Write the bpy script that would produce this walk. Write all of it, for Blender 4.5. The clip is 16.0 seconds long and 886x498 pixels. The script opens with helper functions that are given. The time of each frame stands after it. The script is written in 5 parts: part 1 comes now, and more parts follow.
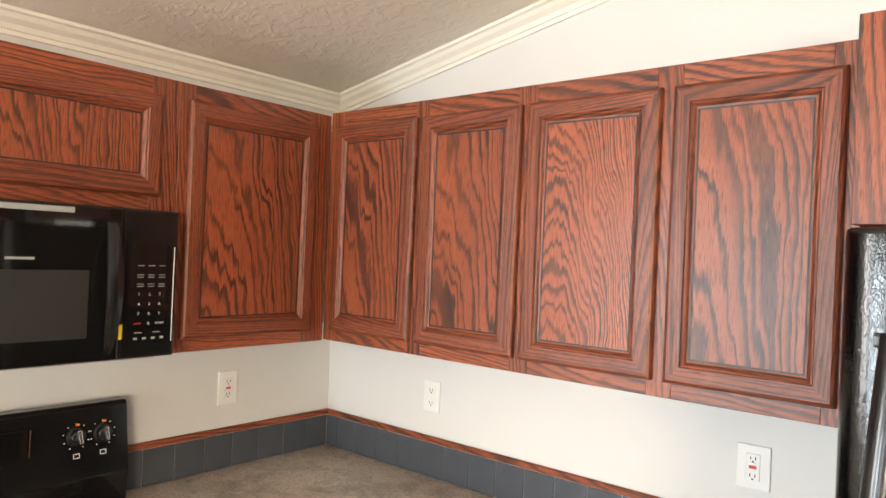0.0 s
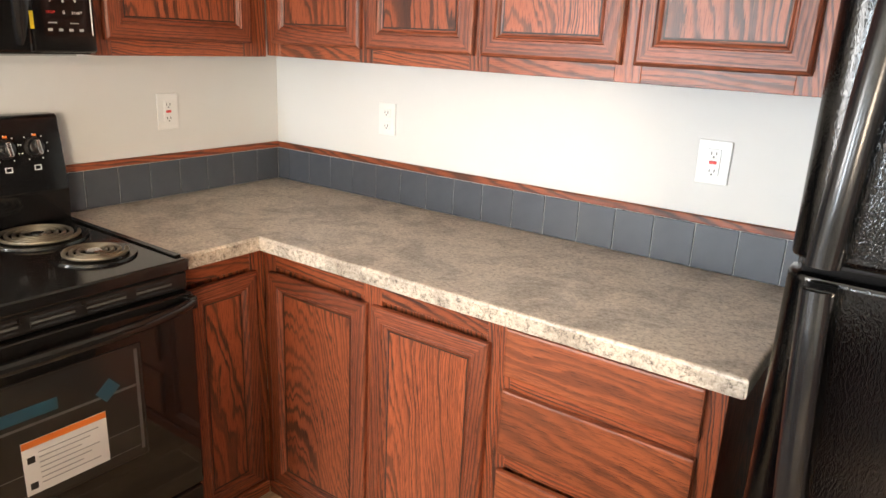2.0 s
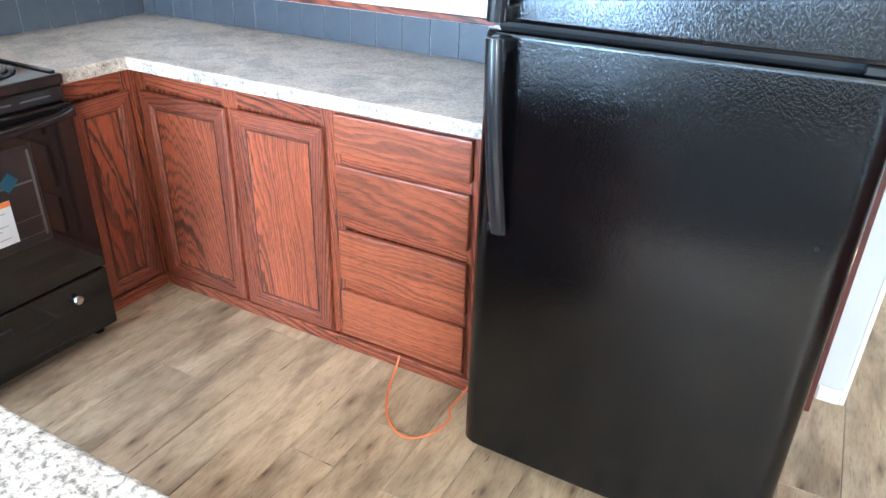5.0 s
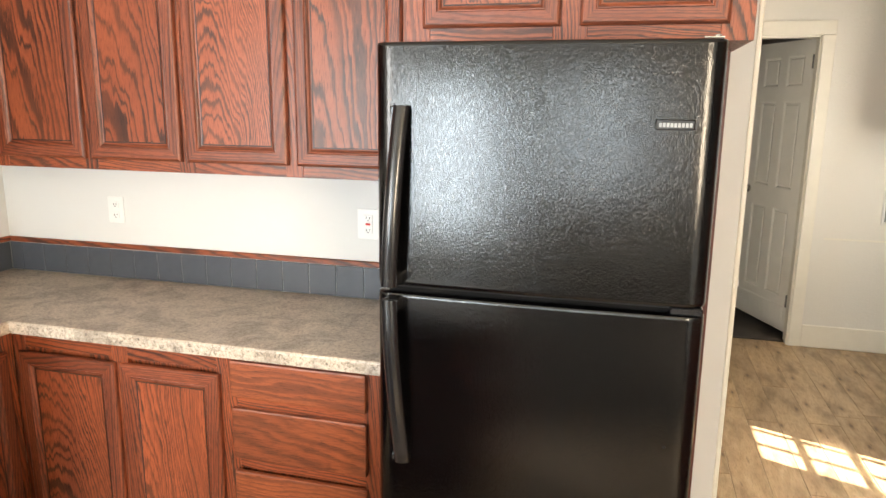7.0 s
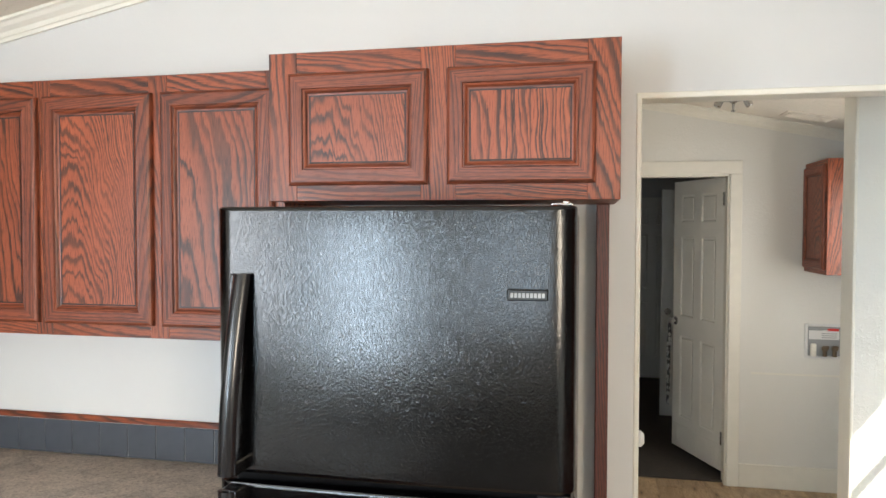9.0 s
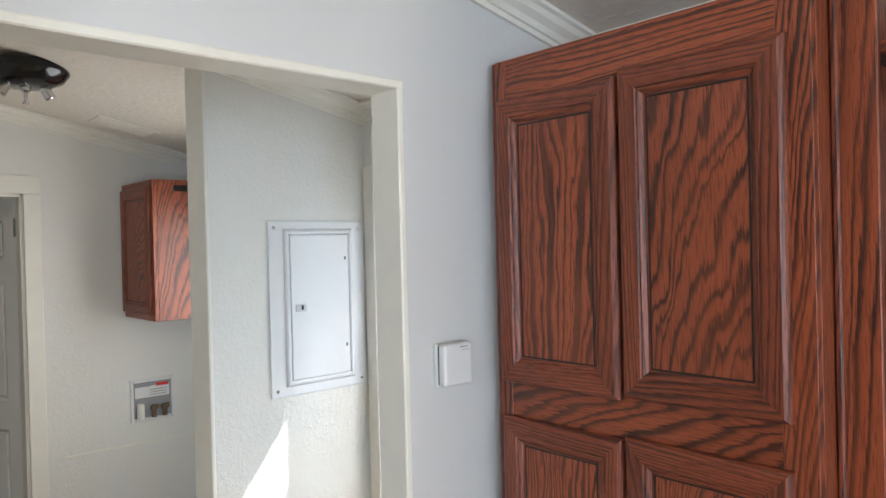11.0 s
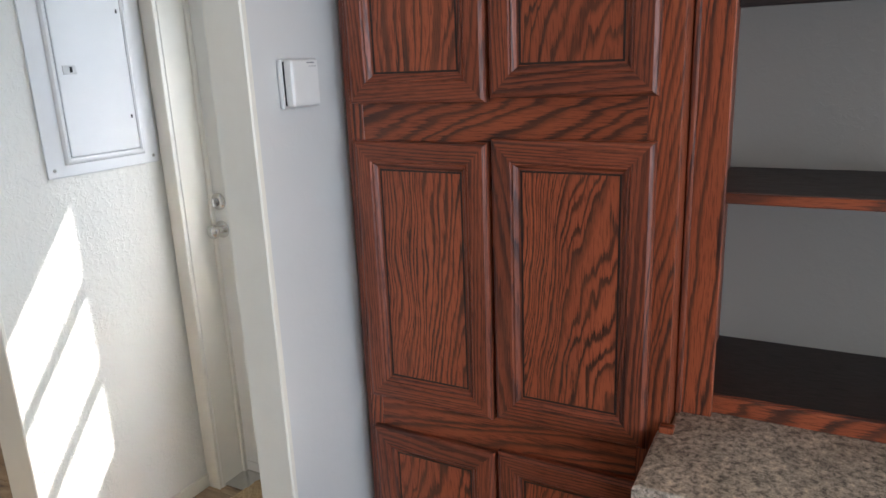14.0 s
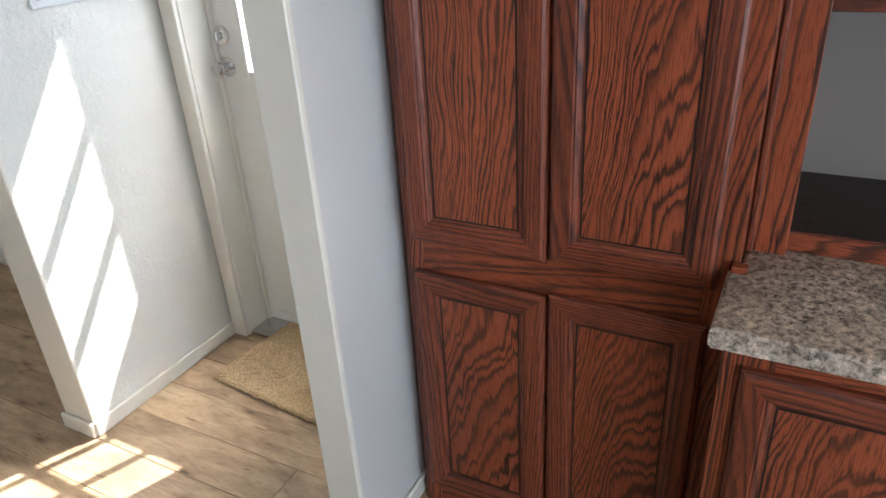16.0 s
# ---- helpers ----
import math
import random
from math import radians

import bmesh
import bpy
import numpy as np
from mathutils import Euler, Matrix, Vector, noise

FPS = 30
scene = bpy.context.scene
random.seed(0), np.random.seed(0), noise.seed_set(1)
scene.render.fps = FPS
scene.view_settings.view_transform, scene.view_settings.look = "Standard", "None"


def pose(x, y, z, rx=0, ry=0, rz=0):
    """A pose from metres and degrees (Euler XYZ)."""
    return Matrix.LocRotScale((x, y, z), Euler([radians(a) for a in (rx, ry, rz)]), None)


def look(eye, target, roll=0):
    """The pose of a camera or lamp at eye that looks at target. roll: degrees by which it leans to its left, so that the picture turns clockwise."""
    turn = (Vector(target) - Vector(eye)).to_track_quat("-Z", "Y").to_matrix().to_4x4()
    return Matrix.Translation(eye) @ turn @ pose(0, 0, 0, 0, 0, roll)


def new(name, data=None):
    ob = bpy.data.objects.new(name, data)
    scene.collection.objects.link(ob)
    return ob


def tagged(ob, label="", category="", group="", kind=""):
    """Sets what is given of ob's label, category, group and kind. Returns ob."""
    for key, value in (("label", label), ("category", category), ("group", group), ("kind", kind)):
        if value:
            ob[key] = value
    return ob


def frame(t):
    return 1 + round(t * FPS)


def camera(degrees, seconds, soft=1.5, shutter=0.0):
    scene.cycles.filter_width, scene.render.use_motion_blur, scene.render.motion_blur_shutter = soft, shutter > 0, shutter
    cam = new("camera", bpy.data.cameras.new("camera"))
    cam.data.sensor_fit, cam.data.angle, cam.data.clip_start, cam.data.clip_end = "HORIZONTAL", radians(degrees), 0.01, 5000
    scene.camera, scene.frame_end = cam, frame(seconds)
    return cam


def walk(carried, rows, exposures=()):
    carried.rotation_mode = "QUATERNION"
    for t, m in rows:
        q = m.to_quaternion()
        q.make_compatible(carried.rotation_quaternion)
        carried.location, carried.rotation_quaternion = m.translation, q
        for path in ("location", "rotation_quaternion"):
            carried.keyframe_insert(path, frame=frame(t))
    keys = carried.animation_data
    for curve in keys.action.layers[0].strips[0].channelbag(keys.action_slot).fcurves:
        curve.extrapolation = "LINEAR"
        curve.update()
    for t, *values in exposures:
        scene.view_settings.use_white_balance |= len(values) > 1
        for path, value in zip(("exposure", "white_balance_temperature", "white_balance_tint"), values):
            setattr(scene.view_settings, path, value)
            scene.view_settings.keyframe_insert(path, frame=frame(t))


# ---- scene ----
cam = camera(64.6, 16.0)
PATH = [
    (0, (2.156, -1.886, 1.682), (0.869, -0.355, 1.691), 2.5),
    (0.5, (2.115, -1.871, 1.61), (0.915, -0.272, 1.551), 2.3),
    (1, (2.105, -1.86, 1.542), (0.937, -0.252, 1.323), 2.3),
    (1.5, (2.105, -1.841, 1.492), (0.965, -0.247, 1.093), 2.4),
    (2, (2.105, -1.833, 1.445), (0.997, -0.271, 0.867), 2.6),
    (2.5, (2.109, -1.838, 1.4), (1.031, -0.316, 0.68), 2.6),
    (3, (2.115, -1.853, 1.369), (1.071, -0.366, 0.533), 3.0),
    (3.2, (2.136, -1.857, 1.351), (1.092, -0.385, 0.486), 2.9),
    (5.3, (2.604, -2.186, 1.432), (1.863, -0.575, 0.507), 1.3),
    (5.5, (2.595, -2.227, 1.445), (1.92, -0.557, 0.576), 1.3),
    (6, (2.561, -2.294, 1.507), (2.003, -0.514, 0.786), 1.1),
    (6.5, (2.543, -2.328, 1.552), (2.025, -0.477, 1.0), 0.8),
    (7, (2.542, -2.352, 1.609), (2.035, -0.461, 1.198), 0.6),
    (7.5, (2.552, -2.367, 1.653), (2.048, -0.452, 1.377), 0.6),
    (8, (2.562, -2.37, 1.684), (2.06, -0.441, 1.523), 0.5),
    (8.5, (2.621, -2.32, 1.7), (2.123, -0.386, 1.612), 0.4),
    (9, (2.734, -2.16, 1.699), (2.333, -0.202, 1.636), 0.1),
    (9.5, (2.86, -1.905, 1.735), (2.854, 0.094, 1.668), -0.7),
    (10, (2.891, -1.614, 1.754), (3.379, 0.324, 1.689), -0.9),
    (10.2, (2.912, -1.488, 1.763), (3.616, 0.382, 1.711), -1.0),
    (12.3, (2.819, -0.923, 1.693), (4.536, 0.099, 1.609), -2.4),
    (12.5, (2.82, -0.921, 1.671), (4.547, 0.082, 1.553), -2.5),
    (13, (2.821, -0.911, 1.617), (4.554, 0.055, 1.368), -2.4),
    (13.5, (2.81, -0.906, 1.572), (4.533, 0.032, 1.179), -2.3),
    (14, (2.806, -0.912, 1.533), (4.504, 0.008, 1.012), -2.4),
    (14.5, (2.803, -0.917, 1.493), (4.467, -0.01, 0.855), -2.5),
    (15, (2.783, -0.914, 1.436), (4.409, -0.023, 0.687), -2.5),
    (15.5, (2.772, -0.851, 1.447), (4.362, -0.013, 0.571), -3.3),
    (16, (2.864, -0.771, 1.469), (4.417, 0.09, 0.549), -3.6),
]
EXPO = [(0.0, 2.40, 7400, 14), (1.5, 2.58, 7500, 15), (3.2, 2.82, 6500, 14), (5.4, 3.40, 4850, 3), (6.1, 3.17, 5300, 5), (6.5, 2.74, 6800, 10), (7.0, 2.58, 7500, 13), (8.4, 2.17, 7100, 12), (10.0, 2.02, 6150, 10), (12.3, 1.69, 6200, 14), (16.0, 1.83, 6000, 13)]
walk(cam, [(t, look(eye, target, roll)) for t, eye, target, roll in PATH], EXPO)

# ---- light ----

WX = 4.45                 # inside width of the home, west wall at x = 0
SOUTH = -6.2
SUN = Vector((-1.0, 0.41, -1.33)).normalized()

world = bpy.data.worlds.new("sky_world")
scene.world = world
world.use_nodes = True
wn = world.node_tree
sky = wn.nodes.new("ShaderNodeTexSky")
sky.sky_type = "NISHITA"
sky.sun_disc = False
sky.sun_elevation = math.asin(-SUN.z)
sky.sun_rotation = math.atan2(-SUN.x, -SUN.y)
wn.nodes["Background"].inputs[1].default_value = 0.10
wn.links.new(sky.outputs[0], wn.nodes["Background"].inputs[0])

sun_data = bpy.data.lights.new("sun", "SUN")
sun_data.energy, sun_data.angle, sun_data.color = 5.0, radians(0.5), (1.0, 0.95, 0.87)
sun = new("sun", sun_data)
sun.matrix_world = look((0, 0, 0), tuple(SUN))


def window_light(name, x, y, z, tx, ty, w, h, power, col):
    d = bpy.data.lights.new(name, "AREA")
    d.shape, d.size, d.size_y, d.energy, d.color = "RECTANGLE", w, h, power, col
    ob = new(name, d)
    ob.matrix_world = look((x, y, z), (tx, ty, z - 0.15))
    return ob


window_light("window_light_west", 0.03, -3.75, 1.45, 2.0, -3.75, 1.3, 1.1, 20, (0.84, 0.92, 1.0))
# warm lamp in an unseen window added to light the west side
window_light("window_light_east", WX - 0.03, -4.5, 1.45, 2.0, -4.0, 1.2, 1.1, 30, (1.0, 0.89, 0.72))
window_light("window_light_south_a", 0.48, SOUTH + 0.03, 1.05, 1.1, 0.0, 0.74, 1.50, 29, (0.64, 0.83, 1.0))
window_light("window_light_south_b", 2.35, SOUTH + 0.03, 1.32, 2.3, 0.0, 0.85, 1.15, 7.5, (0.64, 0.83, 1.0))
window_light("window_light_entry", 4.553, 0.61, 1.42, 3.4, 0.8, 0.46, 0.86, 0.6, (0.70, 0.85, 1.0))
# no laundry window is known; this lamp is added to lift the room
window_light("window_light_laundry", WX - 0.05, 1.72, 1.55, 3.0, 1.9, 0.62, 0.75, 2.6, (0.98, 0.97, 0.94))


# ---- materials ----
def mat(name):
    m = bpy.data.materials.new(name)
    m.use_nodes = True
    return m, m.node_tree.nodes, m.node_tree.links, m.node_tree.nodes["Principled BSDF"]


def mth(ns, ls, op, a, b=None, c=None):
    n = ns.new("ShaderNodeMath")
    n.operation = op
    for i, v in enumerate((a, b, c)):
        if v is None:
            continue
        if isinstance(v, (int, float)):
            n.inputs[i].default_value = v
        else:
            ls.new(v, n.inputs[i])
    return n.outputs[0]


def ramp(ns, ls, fac, stops):
    r = ns.new("ShaderNodeValToRGB")
    e = r.color_ramp.elements
    while len(e) > 1:
        e.remove(e[-1])
    for i, (p, c) in enumerate(stops):
        el = e[0] if i == 0 else e.new(p)
        el.position = p
        el.color = (*c, 1) if len(c) == 3 else c
    ls.new(fac, r.inputs[0])
    return r.outputs[0]


def noise_tex(ns, ls, vec, scale, detail=3.0, rough=0.5, dist=0.0):
    n = ns.new("ShaderNodeTexNoise")
    n.inputs["Scale"].default_value = scale
    n.inputs["Detail"].default_value = detail
    n.inputs["Roughness"].default_value = rough
    n.inputs["Distortion"].default_value = dist
    if vec is not None:
        ls.new(vec, n.inputs["Vector"])
    return n.outputs[0]


def mapping(ns, ls, vec, scale):
    n = ns.new("ShaderNodeMapping")
    n.inputs["Scale"].default_value = scale
    ls.new(vec, n.inputs["Vector"])
    return n.outputs[0]


def bump(ns, ls, bsdf, height, strength, dist=0.002):
    b = ns.new("ShaderNodeBump")
    b.inputs["Strength"].default_value = strength
    b.inputs["Distance"].default_value = dist
    ls.new(height, b.inputs["Height"])
    ls.new(b.outputs[0], bsdf.inputs["Normal"])
    return b


def mix_rgb(ns, ls, fac, a, b, mode="MIX"):
    n = ns.new("ShaderNodeMix")
    n.data_type, n.blend_type = "RGBA", mode
    for sock, v in ((n.inputs[0], fac), (n.inputs[6], a), (n.inputs[7], b)):
        if isinstance(v, (int, float)):
            sock.default_value = v
        elif isinstance(v, tuple):
            sock.default_value = (*v, 1)
        else:
            ls.new(v, sock)
    return n.outputs[2]


def oak(name, light, mid, dark, freq, tilt, side=0.6, rough=0.36, waver=1.0, cover=0.0):
    """Stained oak: growth rings cut nearly along the trunk, open pores and soft blotches. UV v runs along the grain, in metres."""
    m, ns, ls, b = mat(name)
    uv = ns.new("ShaderNodeUVMap")
    uv.uv_map = "grain"
    sep = ns.new("ShaderNodeSeparateXYZ")
    ls.new(uv.outputs[0], sep.inputs[0])
    info = ns.new("ShaderNodeObjectInfo")
    rnd = info.outputs["Random"]
    rnd2 = mth(ns, ls, "FRACT", mth(ns, ls, "MULTIPLY", rnd, 17.31))
    rnd3 = mth(ns, ls, "FRACT", mth(ns, ls, "MULTIPLY", rnd, 41.7))
    u0, v0 = sep.outputs[0], sep.outputs[1]
    seed = mth(ns, ls, "MULTIPLY", rnd, 37.0)
    comb = ns.new("ShaderNodeCombineXYZ")
    ls.new(mth(ns, ls, "MULTIPLY", u0, 5.0), comb.inputs[0])
    ls.new(mth(ns, ls, "MULTIPLY", v0, 1.7), comb.inputs[1])
    ls.new(seed, comb.inputs[2])
    n1 = noise_tex(ns, ls, comb.outputs[0], 1.3, 2.0, 0.5)
    comb2 = ns.new("ShaderNodeCombineXYZ")
    ls.new(mth(ns, ls, "MULTIPLY", u0, 22.0), comb2.inputs[0])
    ls.new(mth(ns, ls, "MULTIPLY", v0, 9.0), comb2.inputs[1])
    ls.new(seed, comb2.inputs[2])
    n2 = noise_tex(ns, ls, comb2.outputs[0], 1.0, 2.0, 0.55)
    # height of the slanting cut over the curved growth rings
    comb4 = ns.new("ShaderNodeCombineXYZ")
    ls.new(mth(ns, ls, "MULTIPLY", u0, 42.0), comb4.inputs[0])
    ls.new(mth(ns, ls, "MULTIPLY", v0, 4.5), comb4.inputs[1])
    ls.new(seed, comb4.inputs[2])
    n3 = noise_tex(ns, ls, comb4.outputs[0], 1.0, 2.0, 0.62)
    cu = mth(ns, ls, "MULTIPLY", mth(ns, ls, "SUBTRACT", rnd2, 0.5), 0.12)
    du = mth(ns, ls, "ADD", mth(ns, ls, "SUBTRACT", u0, cu), mth(ns, ls, "MULTIPLY", mth(ns, ls, "SUBTRACT", n1, 0.5), 0.10 * waver))
    curve = mth(ns, ls, "ADD", mth(ns, ls, "MULTIPLY", mth(ns, ls, "POWER", rnd3, 1.6), 8.0), 2.2)
    slant = mth(ns, ls, "MULTIPLY", mth(ns, ls, "ADD", mth(ns, ls, "MULTIPLY", rnd2, 1.3), 0.5), tilt)
    r = mth(ns, ls, "MULTIPLY", mth(ns, ls, "MULTIPLY", du, du), curve)
    r = mth(ns, ls, "ADD", r, mth(ns, ls, "MULTIPLY", v0, slant))
    r = mth(ns, ls, "ADD", r, mth(ns, ls, "MULTIPLY", u0, mth(ns, ls, "MULTIPLY", mth(ns, ls, "ADD", rnd3, 0.3), side)))
    r = mth(ns, ls, "ADD", r, mth(ns, ls, "MULTIPLY", mth(ns, ls, "SUBTRACT", n3, 0.5), 0.038 * waver))
    r = mth(ns, ls, "ADD", r, mth(ns, ls, "MULTIPLY", mth(ns, ls, "SUBTRACT", n2, 0.5), 0.012 * waver))
    r = mth(ns, ls, "ADD", r, mth(ns, ls, "MULTIPLY", mth(ns, ls, "SUBTRACT", n1, 0.5), 0.095 * waver))
    comb5 = ns.new("ShaderNodeCombineXYZ")
    ls.new(mth(ns, ls, "MULTIPLY", r, 24.0), comb5.inputs[0])
    ls.new(seed, comb5.inputs[1])
    n5 = noise_tex(ns, ls, comb5.outputs[0], 1.0, 1.0, 0.5)
    rf = mth(ns, ls, "MULTIPLY", r, mth(ns, ls, "MULTIPLY", mth(ns, ls, "ADD", mth(ns, ls, "MULTIPLY", rnd2, 0.6), 0.75), freq))
    ph = mth(ns, ls, "FRACT", mth(ns, ls, "ADD", mth(ns, ls, "ADD", rf, 40.0), mth(ns, ls, "MULTIPLY", n5, 2.4)))
    # pores
    comb3 = ns.new("ShaderNodeCombineXYZ")
    ls.new(mth(ns, ls, "MULTIPLY", u0, 520.0), comb3.inputs[0])
    ls.new(mth(ns, ls, "MULTIPLY", v0, 26.0), comb3.inputs[1])
    ls.new(seed, comb3.inputs[2])
    pore = noise_tex(ns, ls, comb3.outputs[0], 1.0, 2.0, 0.6)
    ph2 = mth(ns, ls, "ADD", ph, mth(ns, ls, "MULTIPLY", mth(ns, ls, "SUBTRACT", pore, 0.5), 0.62))
    ringcol = ramp(ns, ls, ph2, [(0.0, mid), (0.07, light), (0.46, light), (0.60, mid), (0.71, dark), (0.93, dark), (0.985, mid), (1.0, mid)])
    poremask = ramp(ns, ls, pore, [(0.34, (0.42, 0.38, 0.38)), (0.50, (1, 1, 1))])
    fade = ramp(ns, ls, noise_tex(ns, ls, comb.outputs[0], 2.1, 2.0, 0.5), [(0.36, (0.0,) * 3), (0.66, (0.45,) * 3)])
    ringcol = mix_rgb(ns, ls, fade, ringcol, tuple(0.62 * p + 0.38 * q for p, q in zip(light, mid)))
    col = mix_rgb(ns, ls, 0.85, ringcol, poremask, "MULTIPLY")
    blot = ramp(ns, ls, n1, [(0.25, (0.72, 0.68, 0.68)), (0.7, (1.12, 1.06, 1.02))])
    col = mix_rgb(ns, ls, 0.8, col, blot, "MULTIPLY")
    tone = ramp(ns, ls, rnd3, [(0.0, (0.82, 0.80, 0.80)), (1.0, (1.08, 1.05, 1.03))])
    col = mix_rgb(ns, ls, 1.0, col, tone, "MULTIPLY")
    if cover:
        col = mix_rgb(ns, ls, cover, col, dark)
    ls.new(col, b.inputs["Base Color"])
    ls.new(ramp(ns, ls, pore, [(0.3, (rough + 0.16,) * 3), (0.6, (rough,) * 3)]), b.inputs["Roughness"])
    b.inputs["Specular IOR Level"].default_value = 0.48
    b.inputs["Coat Weight"].default_value = 0.05
    b.inputs["Coat Roughness"].default_value = 0.28
    bump(ns, ls, b, pore, 0.25, 0.0006)
    return m


OAK_L, OAK_M, OAK_D = (0.37, 0.096, 0.039), (0.25, 0.066, 0.028), (0.066, 0.024, 0.014)
M_OAK = oak("oak_panel_red_stain", OAK_L, OAK_M, OAK_D, 40.0, 0.26, 0.40)
M_OAKF = oak("oak_frame_dark_stain", (0.275, 0.072, 0.031), (0.200, 0.052, 0.023), (0.085, 0.026, 0.015), 52.0, 0.07, 2.4, 0.40, 0.35)
M_OAKR = oak("oak_rail_red_stain", (0.36, 0.092, 0.035), (0.23, 0.059, 0.024), (0.060, 0.023, 0.015), 42.0, 0.14, 0.9, 0.36, 0.5)
M_OAKW = oak("oak_drawer_warm_stain", (0.335, 0.096, 0.038), (0.275, 0.077, 0.031), (0.165, 0.046, 0.021), 30.0, 0.16, 0.5, 0.36, 0.8)
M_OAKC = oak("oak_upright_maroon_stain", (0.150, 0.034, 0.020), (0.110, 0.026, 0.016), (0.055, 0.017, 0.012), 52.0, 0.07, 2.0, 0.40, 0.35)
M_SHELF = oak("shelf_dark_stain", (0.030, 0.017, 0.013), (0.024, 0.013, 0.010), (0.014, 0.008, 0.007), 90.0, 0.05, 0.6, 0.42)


def plain(name, col, rough=0.5, metal=0.0, mottle=0.06, scale=6.0, grain=0.0, grain_scale=300.0, spec=0.5):
    m, ns, ls, b = mat(name)
    tc = ns.new("ShaderNodeTexCoord")
    n = noise_tex(ns, ls, tc.outputs["Object"], scale, 4.0, 0.6)
    lo = tuple(c * (1 - mottle) for c in col)
    hi = tuple(min(1.0, c * (1 + mottle)) for c in col)
    ls.new(ramp(ns, ls, n, [(0.3, lo), (0.7, hi)]), b.inputs["Base Color"])
    ls.new(ramp(ns, ls, n, [(0.3, (rough * 0.9,) * 3), (0.7, (min(1, rough * 1.12),) * 3)]), b.inputs["Roughness"])
    b.inputs["Metallic"].default_value = metal
    b.inputs["Specular IOR Level"].default_value = spec
    if grain:
        bump(ns, ls, b, noise_tex(ns, ls, tc.outputs["Object"], grain_scale, 3.0, 0.6), grain, 0.001)
    return m


def wall_paint(name, col, knock=0.35, scale=38.0):
    """Painted wallboard with a light hand-trowelled texture."""
    m, ns, ls, b = mat(name)
    tc = ns.new("ShaderNodeTexCoord")
    big = noise_tex(ns, ls, tc.outputs["Object"], 1.1, 3.0, 0.5)
    ls.new(ramp(ns, ls, big, [(0.3, tuple(c * 0.965 for c in col)), (0.7, col)]), b.inputs["Base Color"])
    b.inputs["Roughness"].default_value = 0.55
    t = noise_tex(ns, ls, tc.outputs["Object"], scale, 3.0, 0.55, 0.6)
    h = ramp(ns, ls, t, [(0.47, (0, 0, 0)), (0.60, (1, 1, 1))])
    fine = noise_tex(ns, ls, tc.outputs["Object"], 420.0, 2.0, 0.5)
    hh = mix_rgb(ns, ls, 0.12, h, fine)
    bump(ns, ls, b, hh, knock, 0.002)
    return m


M_WALL = wall_paint("wall_paint_cream", (0.655, 0.652, 0.636), 0.08, 30.0)
M_WALLT = wall_paint("wall_paint_textured", (0.78, 0.765, 0.71), 0.34, 60.0)
M_CEIL = wall_paint("ceiling_texture", (0.81, 0.75, 0.655), 0.9, 26.0)
M_TRIM = plain("trim_paint_ivory", (0.82, 0.79, 0.70), 0.38, 0, 0.03, 9.0)
M_WHITE = plain("white_door_paint", (0.83, 0.82, 0.77), 0.36, 0, 0.03, 5.0)
M_PLASTIC = plain("white_plastic", (0.745, 0.74, 0.72), 0.32, 0, 0.02, 20.0)
M_PANELW = plain("white_enamel", (0.77, 0.775, 0.775), 0.16, 0, 0.02, 6.0)
M_BLACK = plain("black_enamel", (0.0085, 0.0078, 0.0076), 0.10, 0, 0.2, 5.0, spec=0.5)
M_BLACKP = plain("black_plastic", (0.0090, 0.0084, 0.0082), 0.30, 0, 0.15, 30.0, 0.05, spec=0.4)
M_GLASSB = plain("black_glass", (0.0066, 0.0060, 0.0058), 0.05, 0, 0.1, 3.0, spec=0.5)
M_WINDOWB = plain("dark_window_screen", (0.034, 0.033, 0.031), 0.12, 0, 0.10, 3.0, spec=0.5)
M_OVENW = plain("oven_window_glass", (0.019, 0.0172, 0.0162), 0.07, 0, 0.10, 3.0, spec=0.5)
M_CHROME = plain("brushed_nickel", (0.62, 0.61, 0.59), 0.22, 1.0, 0.05, 40.0)
M_COIL = plain("burner_coil", (0.23, 0.19, 0.14), 0.38, 0.8, 0.2, 40.0, 0.1)
M_PAN = plain("drip_pan_black", (0.012, 0.012, 0.012), 0.12, 0.3, 0.1, 20.0)
M_PRINT = plain("white_print", (0.75, 0.75, 0.73), 0.5, 0, 0.02)
M_GREYP = plain("grey_print_and_shade", (0.30, 0.31, 0.31), 0.5, 0, 0.02)
M_ORANGE = plain("orange_print", (0.80, 0.20, 0.03), 0.5, 0, 0.04)
M_RED = plain("red_print", (0.65, 0.03, 0.02), 0.45, 0, 0.04)
M_YELLOW = plain("yellow_tag", (0.80, 0.58, 0.03), 0.5, 0, 0.04)
M_TEAL = plain("blue_tape", (0.008, 0.055, 0.085), 0.45, 0, 0.10, 25.0)
M_RACK = plain("oven_rack_grey", (0.075, 0.075, 0.072), 0.4, 0, 0.05)
M_HANDLE = plain("satin_black_handle", (0.010, 0.010, 0.011), 0.20, 0, 0.1, 12.0, spec=0.5)
M_CABLE = plain("orange_cable", (0.72, 0.17, 0.04), 0.45, 0, 0.08, 60.0)
M_GROUT = plain("light_grout", (0.62, 0.62, 0.61), 0.8, 0, 0.1, 60.0)
M_TILE = plain("slate_blue_tile", (0.062, 0.070, 0.085), 0.34, 0, 0.12, 14.0, 0.05, 90.0)
M_BRASS = plain("valve_bronze", (0.20, 0.15, 0.10), 0.4, 0.8, 0.1, 40.0)
M_SIDE = plain("satin_black_side", (0.012, 0.012, 0.013), 0.20, 0, 0.12, 8.0, 0.02, 220.0, spec=0.6)
